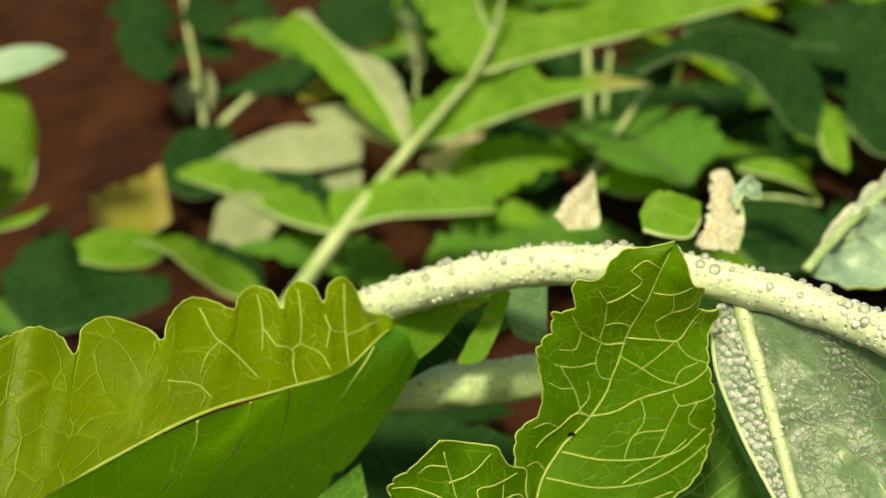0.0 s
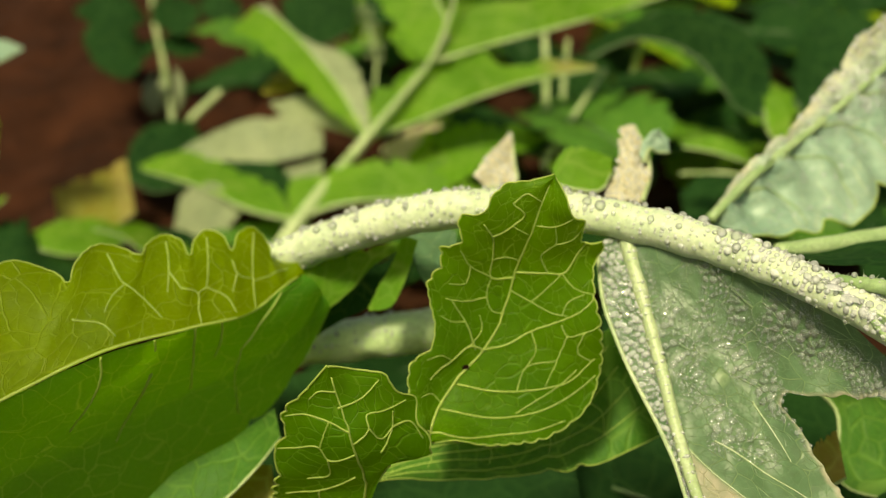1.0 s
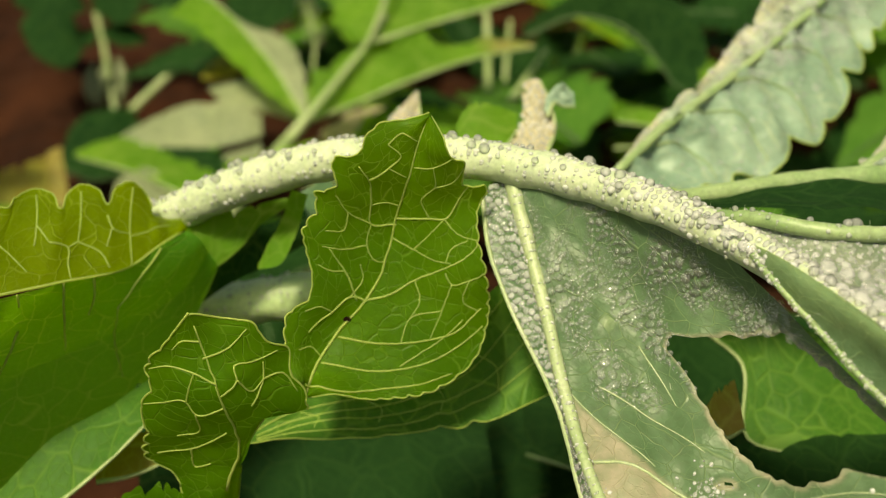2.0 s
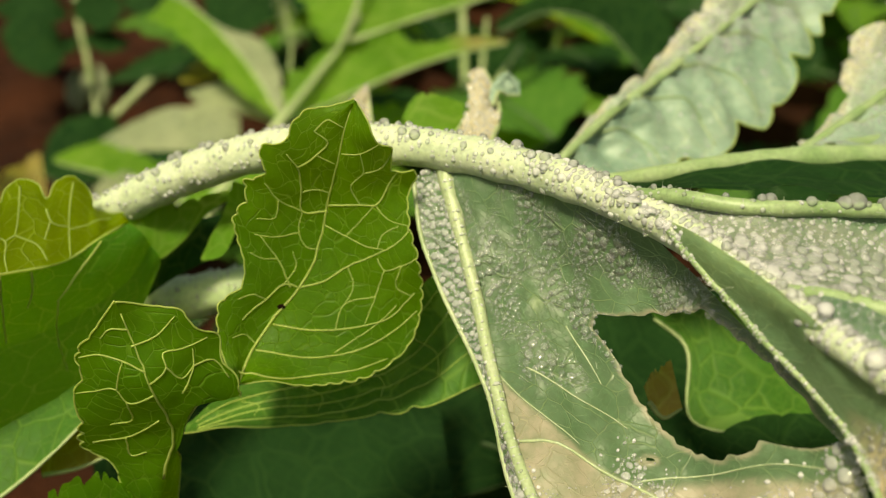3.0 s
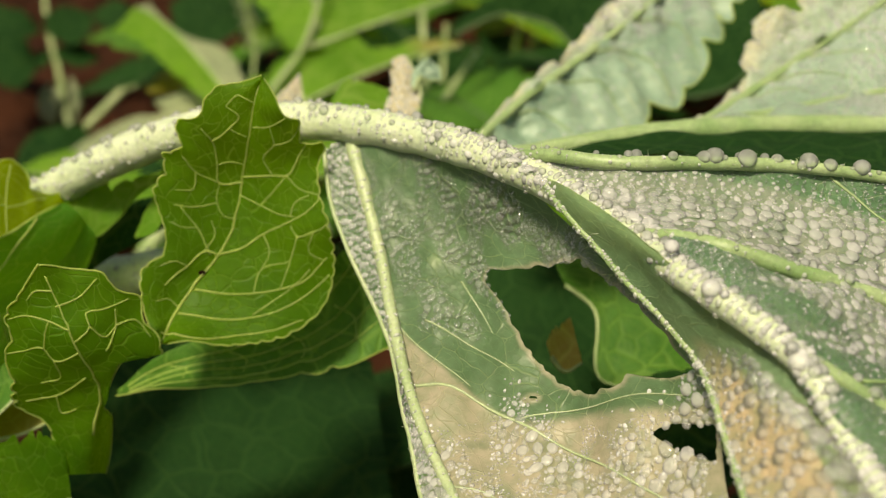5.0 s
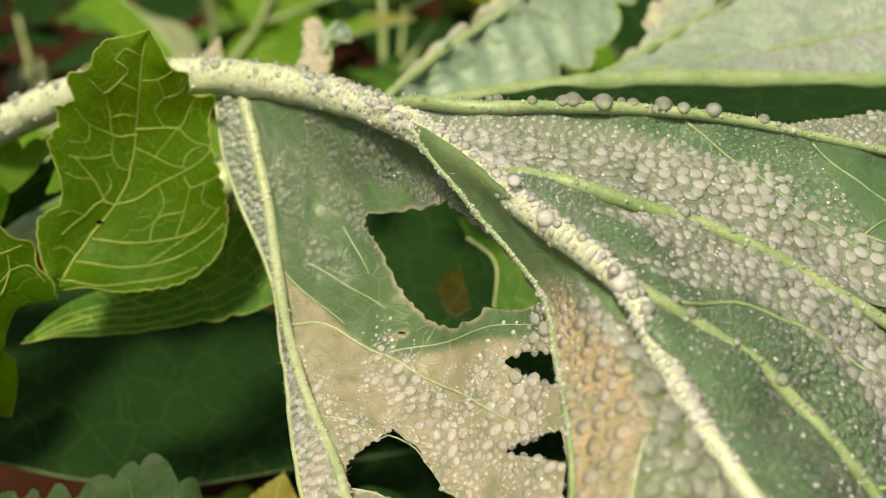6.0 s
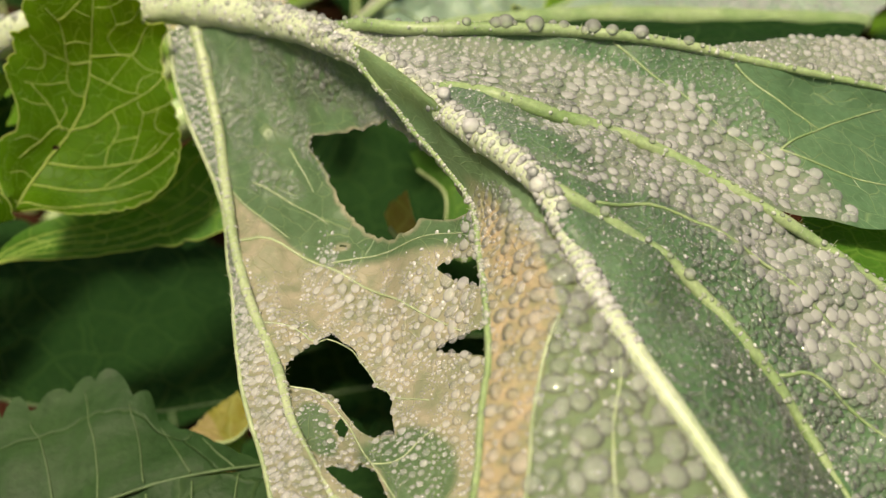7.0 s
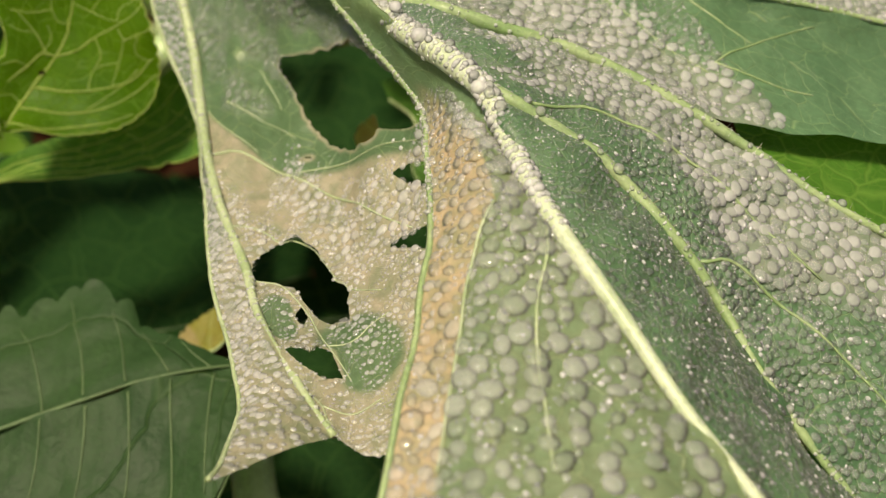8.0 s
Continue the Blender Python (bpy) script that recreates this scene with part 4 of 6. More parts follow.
# ---- the small lobe ----
lobe = thing("small_lobed_leaf", "small green folded leaf with coarse teeth and pale veins", "leaf", "leaves of the near plant")
HMID = [(-0.0010, 0.1213, 0.1583), (0.0015, 0.1211, 0.1681), (0.0040, 0.1200, 0.1751), (0.0025, 0.1179, 0.1880), (0.0008, 0.1194, 0.1947), (-0.0002, 0.1195, 0.2000)]
hs = sheet("blade", [[(-0.0049, 0.1218, 0.1580), (-0.0062, 0.1229, 0.1637), (-0.0069, 0.1232, 0.1674), (-0.0110, 0.1231, 0.1721), (-0.0096, 0.1215, 0.1794), (-0.0097, 0.1214, 0.1835), (-0.0077, 0.1207, 0.1868), (-0.0082, 0.1209, 0.1898), (-0.0041, 0.1198, 0.1954), (-0.0004, 0.1195, 0.2001)], HMID, [(0.0007, 0.1241, 0.1557), (0.0016, 0.1294, 0.1613), (0.0048, 0.1205, 0.1743), (0.0106, 0.1212, 0.1821), (0.0145, 0.1232, 0.1803), (0.0143, 0.1232, 0.1835), (0.0124, 0.1235, 0.1872), (0.0123, 0.1246, 0.1901), (0.0090, 0.1233, 0.1930), (0.0079, 0.1233, 0.1956), (0.0034, 0.1217, 0.1978), (-0.0002, 0.1196, 0.2000)]], M_UPPER, lobe, "", 180, 110, low=(16, .04), high=(16, .03), crumple=.0006, size=.03, seed=23, rim=(.00016, ["low", "high"]))
vein(hs, [(0.2, 0.5), (0.5, 0.5), (0.95, 0.5)], .00024, .00012)
trace(hs, [(0.0024, 0.1181, 0.1889), (-0.0006, 0.1186, 0.1906), (-0.0045, 0.1198, 0.1911), (-0.0075, 0.1207, 0.1901)], .00016, .00010)
trace(hs, [(0.0030, 0.1180, 0.1850), (-0.0012, 0.1184, 0.1835), (-0.0023, 0.1186, 0.1856), (-0.0062, 0.1200, 0.1846), (-0.0091, 0.1212, 0.1836)], .00016, .00010)
trace(hs, [(0.0027, 0.1191, 0.1792), (-0.0034, 0.1212, 0.1747), (-0.0090, 0.1227, 0.1732)], .00016, .00010)
trace(hs, [(0.0008, 0.1190, 0.1927), (0.0041, 0.1206, 0.1933), (0.0067, 0.1226, 0.1953)], .00016, .00010)
trace(hs, [(0.0028, 0.1179, 0.1871), (0.0050, 0.1192, 0.1888), (0.0048, 0.1198, 0.1906), (0.0074, 0.1213, 0.1905), (0.0106, 0.1236, 0.1907)], .00016, .00010)
trace(hs, [(0.0067, 0.1195, 0.1840), (0.0085, 0.1212, 0.1874), (0.0086, 0.1219, 0.1900)], .00016, .00010)
trace(hs, [(-0.0034, 0.1212, 0.1747), (-0.0033, 0.1218, 0.1708), (-0.0007, 0.1209, 0.1719)], .00016, .00010)
trace(hs, [(-0.0012, 0.1184, 0.1835), (-0.0015, 0.1197, 0.1791), (-0.0050, 0.1208, 0.1779)], .00016, .00010)
trace(hs, [(-0.0023, 0.1186, 0.1856), (-0.0012, 0.1184, 0.1890), (-0.0006, 0.1186, 0.1906)], .00016, .00010)
trace(hs, [(0.0050, 0.1192, 0.1888), (0.0070, 0.1199, 0.1863), (0.0085, 0.1212, 0.1874)], .00016, .00010)
trace(hs, [(0.0007, 0.1195, 0.1952), (-0.0020, 0.1194, 0.1954), (-0.0035, 0.1196, 0.1939)], .00016, .00010)
trace(hs, [(0.0085, 0.1212, 0.1874), (0.0111, 0.1227, 0.1873), (0.0132, 0.1228, 0.1838)], .00016, .00010)

# ---- the broad crenate leaf ----
broad = thing("broad_leaf", "broad yellow-green leaf with a scalloped edge, folded along its rib", "leaf", "leaves of the near plant")
BTOP = [(-0.0756, 0.1287, 0.2057), (-0.0655, 0.1338, 0.2075), (-0.0637, 0.1358, 0.2074), (-0.0614, 0.1367, 0.2078), (-0.0579, 0.1375, 0.2051), (-0.0559, 0.1357, 0.2033), (-0.0557, 0.1396, 0.2050), (-0.0533, 0.1429, 0.2052), (-0.0488, 0.1435, 0.2038), (-0.0459, 0.1432, 0.2026), (-0.0444, 0.1420, 0.2018), (-0.0428, 0.1479, 0.2038), (-0.0408, 0.1518, 0.2035), (-0.0380, 0.1526, 0.2024), (-0.0346, 0.1516, 0.2012), (-0.0340, 0.1558, 0.2012), (-0.0320, 0.1597, 0.2009), (-0.0295, 0.1590, 0.2001), (-0.0272, 0.1549, 0.1989), (-0.0271, 0.1596, 0.1994), (-0.0255, 0.1627, 0.1994), (-0.0227, 0.1625, 0.1983), (-0.0209, 0.1600, 0.1969), (-0.0205, 0.1640, 0.1977), (-0.0181, 0.1674, 0.1974), (-0.0159, 0.1676, 0.1953), (-0.0141, 0.1643, 0.1933), (-0.0126, 0.1672, 0.1905), (-0.0096, 0.1652, 0.1908), (-0.0099, 0.1641, 0.1894)]
BCREASE = [(-0.0701, 0.1064, 0.1866), (-0.0594, 0.1146, 0.1914), (-0.0504, 0.1230, 0.1924), (-0.0362, 0.1331, 0.1945), (-0.0251, 0.1411, 0.1929), (-0.0160, 0.1508, 0.1900), (-0.0121, 0.1577, 0.1902), (-0.0093, 0.1631, 0.1897)]
b1 = sheet("blade", [BCREASE, BTOP], M_BROAD, broad, "scalloped yellow-green half, lit-through glow also put into its colour", 320, 60, high=(60, .02), sag=.001, crumple=.0005, size=.03, seed=24, rim=(.00014, ["high"]))
b2 = sheet("blade", [BCREASE, [(-0.0776, 0.1100, 0.1683), (-0.0674, 0.1199, 0.1699), (-0.0573, 0.1280, 0.1705), (-0.0412, 0.1372, 0.1732), (-0.0287, 0.1463, 0.1755), (-0.0179, 0.1539, 0.1772), (-0.0094, 0.1615, 0.1807), (-0.0063, 0.1648, 0.1847)], [(-0.0912, 0.1218, 0.1438), (-0.0781, 0.1276, 0.1424), (-0.0660, 0.1345, 0.1430), (-0.0483, 0.1435, 0.1433), (-0.0334, 0.1509, 0.1488), (-0.0174, 0.1594, 0.1605), (-0.0095, 0.1642, 0.1713), (-0.0053, 0.1664, 0.1794)]], M_BROAD_SHADE, broad, "shaded half, cooler green put in for the shade", 160, 70, high=(8, .12), sag=.001, crumple=.0007, size=.04, seed=25)
tube("vein", BCREASE, [.0003, .0002], M_FINE, b1["ob"], count=60, sides=6)
trace(b1, [(-0.0315, 0.1576, 0.2005), (-0.0298, 0.1508, 0.1993), (-0.0293, 0.1459, 0.1972)], .00016, .00010)
trace(b1, [(-0.0251, 0.1605, 0.1989), (-0.0240, 0.1538, 0.1969), (-0.0238, 0.1501, 0.1952)], .00016, .00010)
trace(b1, [(-0.0274, 0.1474, 0.1966), (-0.0250, 0.1482, 0.1952), (-0.0245, 0.1454, 0.1936), (-0.0235, 0.1427, 0.1920)], .00016, .00010)
trace(b1, [(-0.0238, 0.1501, 0.1952), (-0.0205, 0.1500, 0.1930), (-0.0188, 0.1481, 0.1913)], .00016, .00010)
trace(b1, [(-0.0179, 0.1657, 0.1968), (-0.0173, 0.1590, 0.1944), (-0.0165, 0.1538, 0.1917), (-0.0157, 0.1506, 0.1900)], .00016, .00010)
trace(b1, [(-0.0395, 0.1501, 0.2026), (-0.0357, 0.1444, 0.1998), (-0.0320, 0.1426, 0.1976), (-0.0294, 0.1408, 0.1953)], .00016, .00010)
trace(b1, [(-0.0422, 0.1356, 0.1985), (-0.0377, 0.1360, 0.1974), (-0.0357, 0.1352, 0.1955)], .00016, .00010)
trace(b1, [(-0.0116, 0.1631, 0.1915), (-0.0143, 0.1586, 0.1923), (-0.0168, 0.1558, 0.1928)], .00016, .00010)
trace(b1, [(-0.0205, 0.1574, 0.1960), (-0.0194, 0.1552, 0.1944), (-0.0169, 0.1563, 0.1931)], .00016, .00010)
trace(b1, [(-0.0238, 0.1501, 0.1952), (-0.0249, 0.1483, 0.1952)], .00016, .00010)
trace(b1, [(-0.0357, 0.1444, 0.1998), (-0.0370, 0.1411, 0.1997), (-0.0376, 0.1378, 0.1986)], .00016, .00010)
trace(b1, [(-0.0296, 0.1497, 0.1988), (-0.0274, 0.1474, 0.1966)], .00016, .00010)
trace(b1, [(-0.0197, 0.1550, 0.1945), (-0.0198, 0.1515, 0.1932)], .00016, .00010)
trace(b2, [(-0.0244, 0.1417, 0.1926), (-0.0257, 0.1427, 0.1865), (-0.0281, 0.1460, 0.1768)], .00022, .00013)
trace(b2, [(-0.0298, 0.1363, 0.1951), (-0.0304, 0.1372, 0.1912)], .00022, .00013)
trace(b2, [(-0.0373, 0.1314, 0.1948), (-0.0381, 0.1317, 0.1900), (-0.0423, 0.1315, 0.1826), (-0.0449, 0.1317, 0.1793)], .00022, .00013)
trace(b2, [(-0.0319, 0.1381, 0.1859), (-0.0348, 0.1386, 0.1806), (-0.0403, 0.1389, 0.1712)], .00022, .00013)
trace(b2, [(-0.0209, 0.1457, 0.1909), (-0.0217, 0.1459, 0.1866), (-0.0230, 0.1458, 0.1838)], .00022, .00013)
trace(b2, [(-0.0121, 0.1567, 0.1899), (-0.0158, 0.1512, 0.1865), (-0.0189, 0.1490, 0.1831)], .00022, .00013)
trace(b2, [(-0.0189, 0.1490, 0.1831), (-0.0214, 0.1516, 0.1732), (-0.0218, 0.1537, 0.1654)], .00015, .00009)

# ---- second stalk and torn pieces beneath the dewy leaf's stalk ----
second = thing("second_leaf_stalk", "thick pale green leaf stalk with dew on top", "stalk")
st2 = tube("stalk", [(-0.0318, 0.1778, 0.1600), (-0.0125, 0.1774, 0.1640), (0.0035, 0.1771, 0.1662), (0.0150, 0.1776, 0.1675), (0.0289, 0.1797, 0.1697), (0.0384, 0.1835, 0.1726)], [.0042, .0044, .0045, .0046], M_STALK2, second, "", 60, 24, 0.05)

# ---- soft leaves round about ----


def simple_leaf(parent, base, tip, across, width, mat, seed, fold=0.35, droop=0.1, tooth=(7, 0.18), name="leaf", label="", dry=None, shape=0.55):
    """A lance-shaped leaf from base to tip; across: the way of its width; fold: how far its halves rise; droop: how far it bows."""
    b, t, a = np.array(base), np.array(tip), np.array(across, float)
    ax = t - b
    ln = np.linalg.norm(ax)
    a = a - ax * (a @ ax) / ln**2
    a /= np.linalg.norm(a)
    up = np.cross(ax / ln, a)
    if up[2] < 0:
        up = -up
    s = np.linspace(0, 1, 9)
    prof = np.sin(math.pi * np.clip(s, 0, 1) ** shape) ** 0.8 * width
    prof[0], prof[-1] = 0.06 * width, 0.02 * width
    m = b + s[:, None] * ax + (droop * ln * 4 * s * (1 - s))[:, None] * up
    l = m + prof[:, None] * (a + fold * up)
    r = m - prof[:, None] * (a - fold * up)
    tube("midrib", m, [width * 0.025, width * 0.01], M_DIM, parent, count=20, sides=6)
    return sheet(name, [l, m, r], mat, parent, label, 60, 30, low=tooth, high=tooth, crumple=width * 0.04, size=width * 1.6, seed=seed, dry=dry)


back = thing("background_plant", "pale-stemmed plant with long toothed sunlit leaves", "plant", "background plants")
tube("stem", [(-0.0793, 0.4044, 0.0205), (-0.0623, 0.4213, 0.0397), (-0.0449, 0.4378, 0.0583), (-0.0189, 0.4818, 0.0745), (0.0015, 0.4934, 0.0946), (0.0151, 0.4987, 0.1099), (0.0256, 0.5042, 0.1333), (0.0304, 0.5076, 0.1593)], [.0045, .0038, .0028, .0016, .0010], M_FARSTEM, back, "", 60, 12)
SEEDS = [300]


def flap(parent, upper, lower, mat, tooth=(7, 0.26), label="", name="leaf", dry=None, nv=24, bow=0.0, rib=None, crinkle=0.008):
    """A leaf half or a small leaf between its toothed upper edge and its lower edge or rib."""
    SEEDS[0] += 1
    size = np.linalg.norm(np.array(upper[0]) - upper[-1])
    f = sheet(name, [upper, lower], mat, parent, label, 70, nv, low=tooth, sag=bow, crumple=crinkle * size, size=0.6 * size, seed=SEEDS[0], dry=dry)
    # Ribs of the shade-coloured leaves take the darkened stem copy.
    if rib:
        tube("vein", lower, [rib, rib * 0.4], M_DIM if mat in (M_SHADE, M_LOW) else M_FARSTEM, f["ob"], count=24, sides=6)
    return f


def tip_dry(u, v):
    return np.clip((u - 0.78) * 12, 0, 1)


flap(back, [(-0.0506, 0.4423, 0.0561), (-0.0613, 0.4715, 0.0568), (-0.0863, 0.4947, 0.0569), (-0.1188, 0.5169, 0.0555), (-0.1397, 0.5184, 0.0479)], [(-0.0495, 0.4366, 0.0563), (-0.0701, 0.4521, 0.0531), (-0.0986, 0.4801, 0.0517), (-0.1392, 0.5154, 0.0468)], M_FAR, rib=.0012)
flap(back, [(-0.0511, 0.4428, 0.0570), (-0.0534, 0.4589, 0.0648), (-0.0383, 0.4615, 0.0694), (-0.0222, 0.4587, 0.0746), (-0.0024, 0.4554, 0.0789), (0.0214, 0.4435, 0.0742)], [(-0.0488, 0.4369, 0.0567), (-0.0267, 0.4376, 0.0639), (-0.0011, 0.4357, 0.0667), (0.0237, 0.4329, 0.0699)], M_FAR, rib=.0012)
flap(back, [(-0.0185, 0.4924, 0.0729), (-0.0409, 0.5102, 0.0837), (-0.0630, 0.5391, 0.0939), (-0.0797, 0.5599, 0.1000), (-0.0968, 0.5825, 0.0991)], [(-0.0173, 0.4927, 0.0734), (-0.0267, 0.5106, 0.0844), (-0.0424, 0.5394, 0.0944), (-0.0682, 0.5712, 0.1096), (-0.0824, 0.5893, 0.1109)], M_FAR, rib=.0012)
flap(back, [(-0.0162, 0.4935, 0.0749), (-0.0171, 0.5120, 0.0869), (-0.0309, 0.5471, 0.0977), (-0.0561, 0.5667, 0.1017), (-0.0753, 0.5948, 0.1105)], [(-0.0173, 0.4927, 0.0734), (-0.0267, 0.5106, 0.0844), (-0.0424, 0.5394, 0.0944), (-0.0682, 0.5712, 0.1096), (-0.0824, 0.5893, 0.1109)], M_GREY)
flap(back, [(-0.0160, 0.4932, 0.0744), (-0.0139, 0.5087, 0.0913), (0.0016, 0.5083, 0.1004), (0.0181, 0.5066, 0.1075), (0.0367, 0.5009, 0.1177), (0.0493, 0.4861, 0.1120), (0.0717, 0.4779, 0.1179), (0.0912, 0.4664, 0.1179)], [(-0.0151, 0.4921, 0.0725), (0.0070, 0.4866, 0.0828), (0.0337, 0.4825, 0.0957), (0.0665, 0.4733, 0.1098), (0.0912, 0.4658, 0.1168)], M_FAR, (8, 0.34), dry=tip_dry, rib=.0013)
flap(back, [(0.0151, 0.4982, 0.1090), (0.0043, 0.5104, 0.1142), (-0.0083, 0.5332, 0.1237), (-0.0200, 0.5530, 0.1380)], [(0.0173, 0.4987, 0.1099), (0.0239, 0.5084, 0.1207), (0.0188, 0.5263, 0.1318), (0.0129, 0.5460, 0.1458)], M_FAR, rib=.001)
flap(back, [(0.0165, 0.4993, 0.1109), (0.0234, 0.5118, 0.1266), (0.0394, 0.5110, 0.1353), (0.0625, 0.5026, 0.1407), (0.0847, 0.4987, 0.1539), (0.1302, 0.4890, 0.1670), (0.1572, 0.4753, 0.1633)], [(0.0184, 0.4987, 0.1099), (0.0444, 0.4957, 0.1187), (0.0821, 0.4860, 0.1319), (0.1176, 0.4767, 0.1458), (0.1572, 0.4721, 0.1578)], M_FAR, (7, 0.14), rib=.0013)
flap(back, [(-0.0778, 0.4140, 0.0371), (-0.0869, 0.4198, 0.0471), (-0.1000, 0.4153, 0.0594), (-0.1125, 0.4102, 0.0705), (-0.1301, 0.4041, 0.0719)], [(-0.0794, 0.4122, 0.0340), (-0.0960, 0.4100, 0.0402), (-0.1087, 0.4065, 0.0540), (-0.1216, 0.4059, 0.0671), (-0.1306, 0.4036, 0.0711)], M_FAR, rib=.001)
flap(back, [(-0.0424, 0.5218, 0.0639), (-0.0551, 0.5348, 0.0665), (-0.0804, 0.5444, 0.0630), (-0.1096, 0.5489, 0.0509), (-0.1298, 0.5485, 0.0402)], [(-0.0424, 0.5167, 0.0550), (-0.0665, 0.5187, 0.0485), (-0.1008, 0.5280, 0.0446), (-0.1287, 0.5431, 0.0407)], M_GREY, (5, .06))
flap(back, [(-0.0180, 0.5109, 0.0650), (-0.0277, 0.5259, 0.0710), (-0.0500, 0.5504, 0.0735), (-0.0756, 0.5626, 0.0645)], [(-0.0190, 0.5052, 0.0651), (-0.0424, 0.5233, 0.0664), (-0.0601, 0.5388, 0.0634), (-0.0752, 0.5616, 0.0629)], M_GREY, (5, .08))
flap(back, [(-0.0114, 0.5080, 0.0600), (0.0046, 0.5221, 0.0644), (0.0195, 0.5285, 0.0654), (0.0299, 0.5163, 0.0542)], [(-0.0103, 0.4964, 0.0599), (0.0045, 0.4992, 0.0547), (0.0218, 0.5049, 0.0545), (0.0299, 0.5151, 0.0522)], M_DRY, (4, .1), "dry pinkish withered leaf")
flap(back, [(-0.0776, 0.4674, 0.0497), (-0.0958, 0.4821, 0.0551), (-0.1123, 0.4876, 0.0447), (-0.1169, 0.4780, 0.0280)], [(-0.0764, 0.4622, 0.0506), (-0.0899, 0.4593, 0.0355), (-0.1069, 0.4658, 0.0269), (-0.1163, 0.4771, 0.0265)], M_GREY, (4, .08))
# Darkened by M_SHADE, which carries shade in its colour.
for lab, x0, x1, m in (("green leaf below the background plant, shade in its colour", [(-0.0522, 0.4893, 0.0476), (-0.0647, 0.5040, 0.0530), (-0.0835, 0.5145, 0.0511)], [(-0.0527, 0.4790, 0.0498), (-0.0692, 0.4893, 0.0476), (-0.0835, 0.5130, 0.0486)], M_SHADE),):
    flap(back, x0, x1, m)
# Inner halves behind the bright ones: shade put into their colour.
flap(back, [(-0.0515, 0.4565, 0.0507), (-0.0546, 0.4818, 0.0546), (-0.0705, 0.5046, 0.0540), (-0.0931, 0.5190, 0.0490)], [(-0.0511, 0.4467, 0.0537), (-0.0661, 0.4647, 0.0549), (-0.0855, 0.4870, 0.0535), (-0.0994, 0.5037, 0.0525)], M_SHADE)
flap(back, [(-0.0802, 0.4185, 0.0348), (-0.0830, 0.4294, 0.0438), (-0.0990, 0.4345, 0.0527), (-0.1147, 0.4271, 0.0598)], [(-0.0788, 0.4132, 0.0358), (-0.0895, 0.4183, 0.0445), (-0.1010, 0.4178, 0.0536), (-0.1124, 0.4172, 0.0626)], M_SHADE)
flap(back, [(-0.0417, 0.5054, 0.0555), (-0.0541, 0.5130, 0.0486), (-0.0715, 0.5205, 0.0416)], [(-0.0409, 0.4915, 0.0513), (-0.0527, 0.4952, 0.0478), (-0.0694, 0.5093, 0.0422)], M_GREY, (4, .1))
flap(back, [(-0.0813, 0.5803, 0.0653), (-0.0739, 0.5895, 0.0712), (-0.0582, 0.5929, 0.0671)], [(-0.0806, 0.5744, 0.0650), (-0.0685, 0.5794, 0.0636), (-0.0579, 0.5913, 0.0643)], M_YELLOW, (3, .1), "withered orange leaf scrap")
flap(back, [(0.0247, 0.4420, 0.0657), (0.0298, 0.4446, 0.0701), (0.0375, 0.4436, 0.0683), (0.0453, 0.4410, 0.0639)], [(0.0242, 0.4303, 0.0653), (0.0317, 0.4297, 0.0642), (0.0393, 0.4297, 0.0642), (0.0449, 0.4303, 0.0653)], M_FAR, (6, .4))
buds = tube("flower_stalk", [(-0.0142, 0.5235, 0.0868), (-0.0136, 0.5409, 0.0970), (-0.0169, 0.5578, 0.1063), (-0.0211, 0.5743, 0.1149)], [.0009, .0005], M_FARSTEM, back, "thin stalk set with small green buds", 30, 6)
for k in range(22):
    c = buds["c"][8 + k]
    bv, bf = ball(1)
    put("bud", bv * 0.0016 + c + np.array((0.004 * math.sin(k * 2.4), 0.003 * math.cos(k * 2.4), 0.001)), bf.tolist(), M_GREY, buds["ob"])


def lone(name, label, upper, lower, mat, tooth=(5, 0.12), dry=None, rib=.0005, group="background leaves", crinkle=0.008):
    t = thing(name, label, "leaf", group)
    return flap(t, upper, lower, mat, tooth, "", "blade", dry, rib=rib, crinkle=crinkle)


# Leaves in M_SHADE below have shade mixed into their green.
lone("yellow_leaf", "yellowing leaf turning orange at one side", [(-0.1807, 0.4989, 0.0442), (-0.1716, 0.5103, 0.0440), (-0.1597, 0.5220, 0.0442), (-0.1518, 0.5343, 0.0456)], [(-0.1752, 0.4822, 0.0353), (-0.1599, 0.4800, 0.0314), (-0.1471, 0.4849, 0.0299), (-0.1386, 0.4922, 0.0325)], M_YELLOW, (5, .32), dry=lambda u, v: np.clip((u - 0.7) * 4, 0, .6))
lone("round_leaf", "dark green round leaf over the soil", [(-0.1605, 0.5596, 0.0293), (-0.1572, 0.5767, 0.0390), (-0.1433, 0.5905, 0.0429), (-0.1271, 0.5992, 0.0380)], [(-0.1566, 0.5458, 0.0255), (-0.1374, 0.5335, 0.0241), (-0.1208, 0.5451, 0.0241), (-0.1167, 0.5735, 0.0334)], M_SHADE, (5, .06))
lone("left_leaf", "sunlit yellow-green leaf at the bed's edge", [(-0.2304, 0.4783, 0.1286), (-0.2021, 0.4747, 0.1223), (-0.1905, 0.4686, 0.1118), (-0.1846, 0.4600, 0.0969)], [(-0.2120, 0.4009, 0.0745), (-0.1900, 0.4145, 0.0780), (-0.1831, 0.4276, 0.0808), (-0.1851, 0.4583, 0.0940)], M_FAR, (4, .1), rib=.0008)
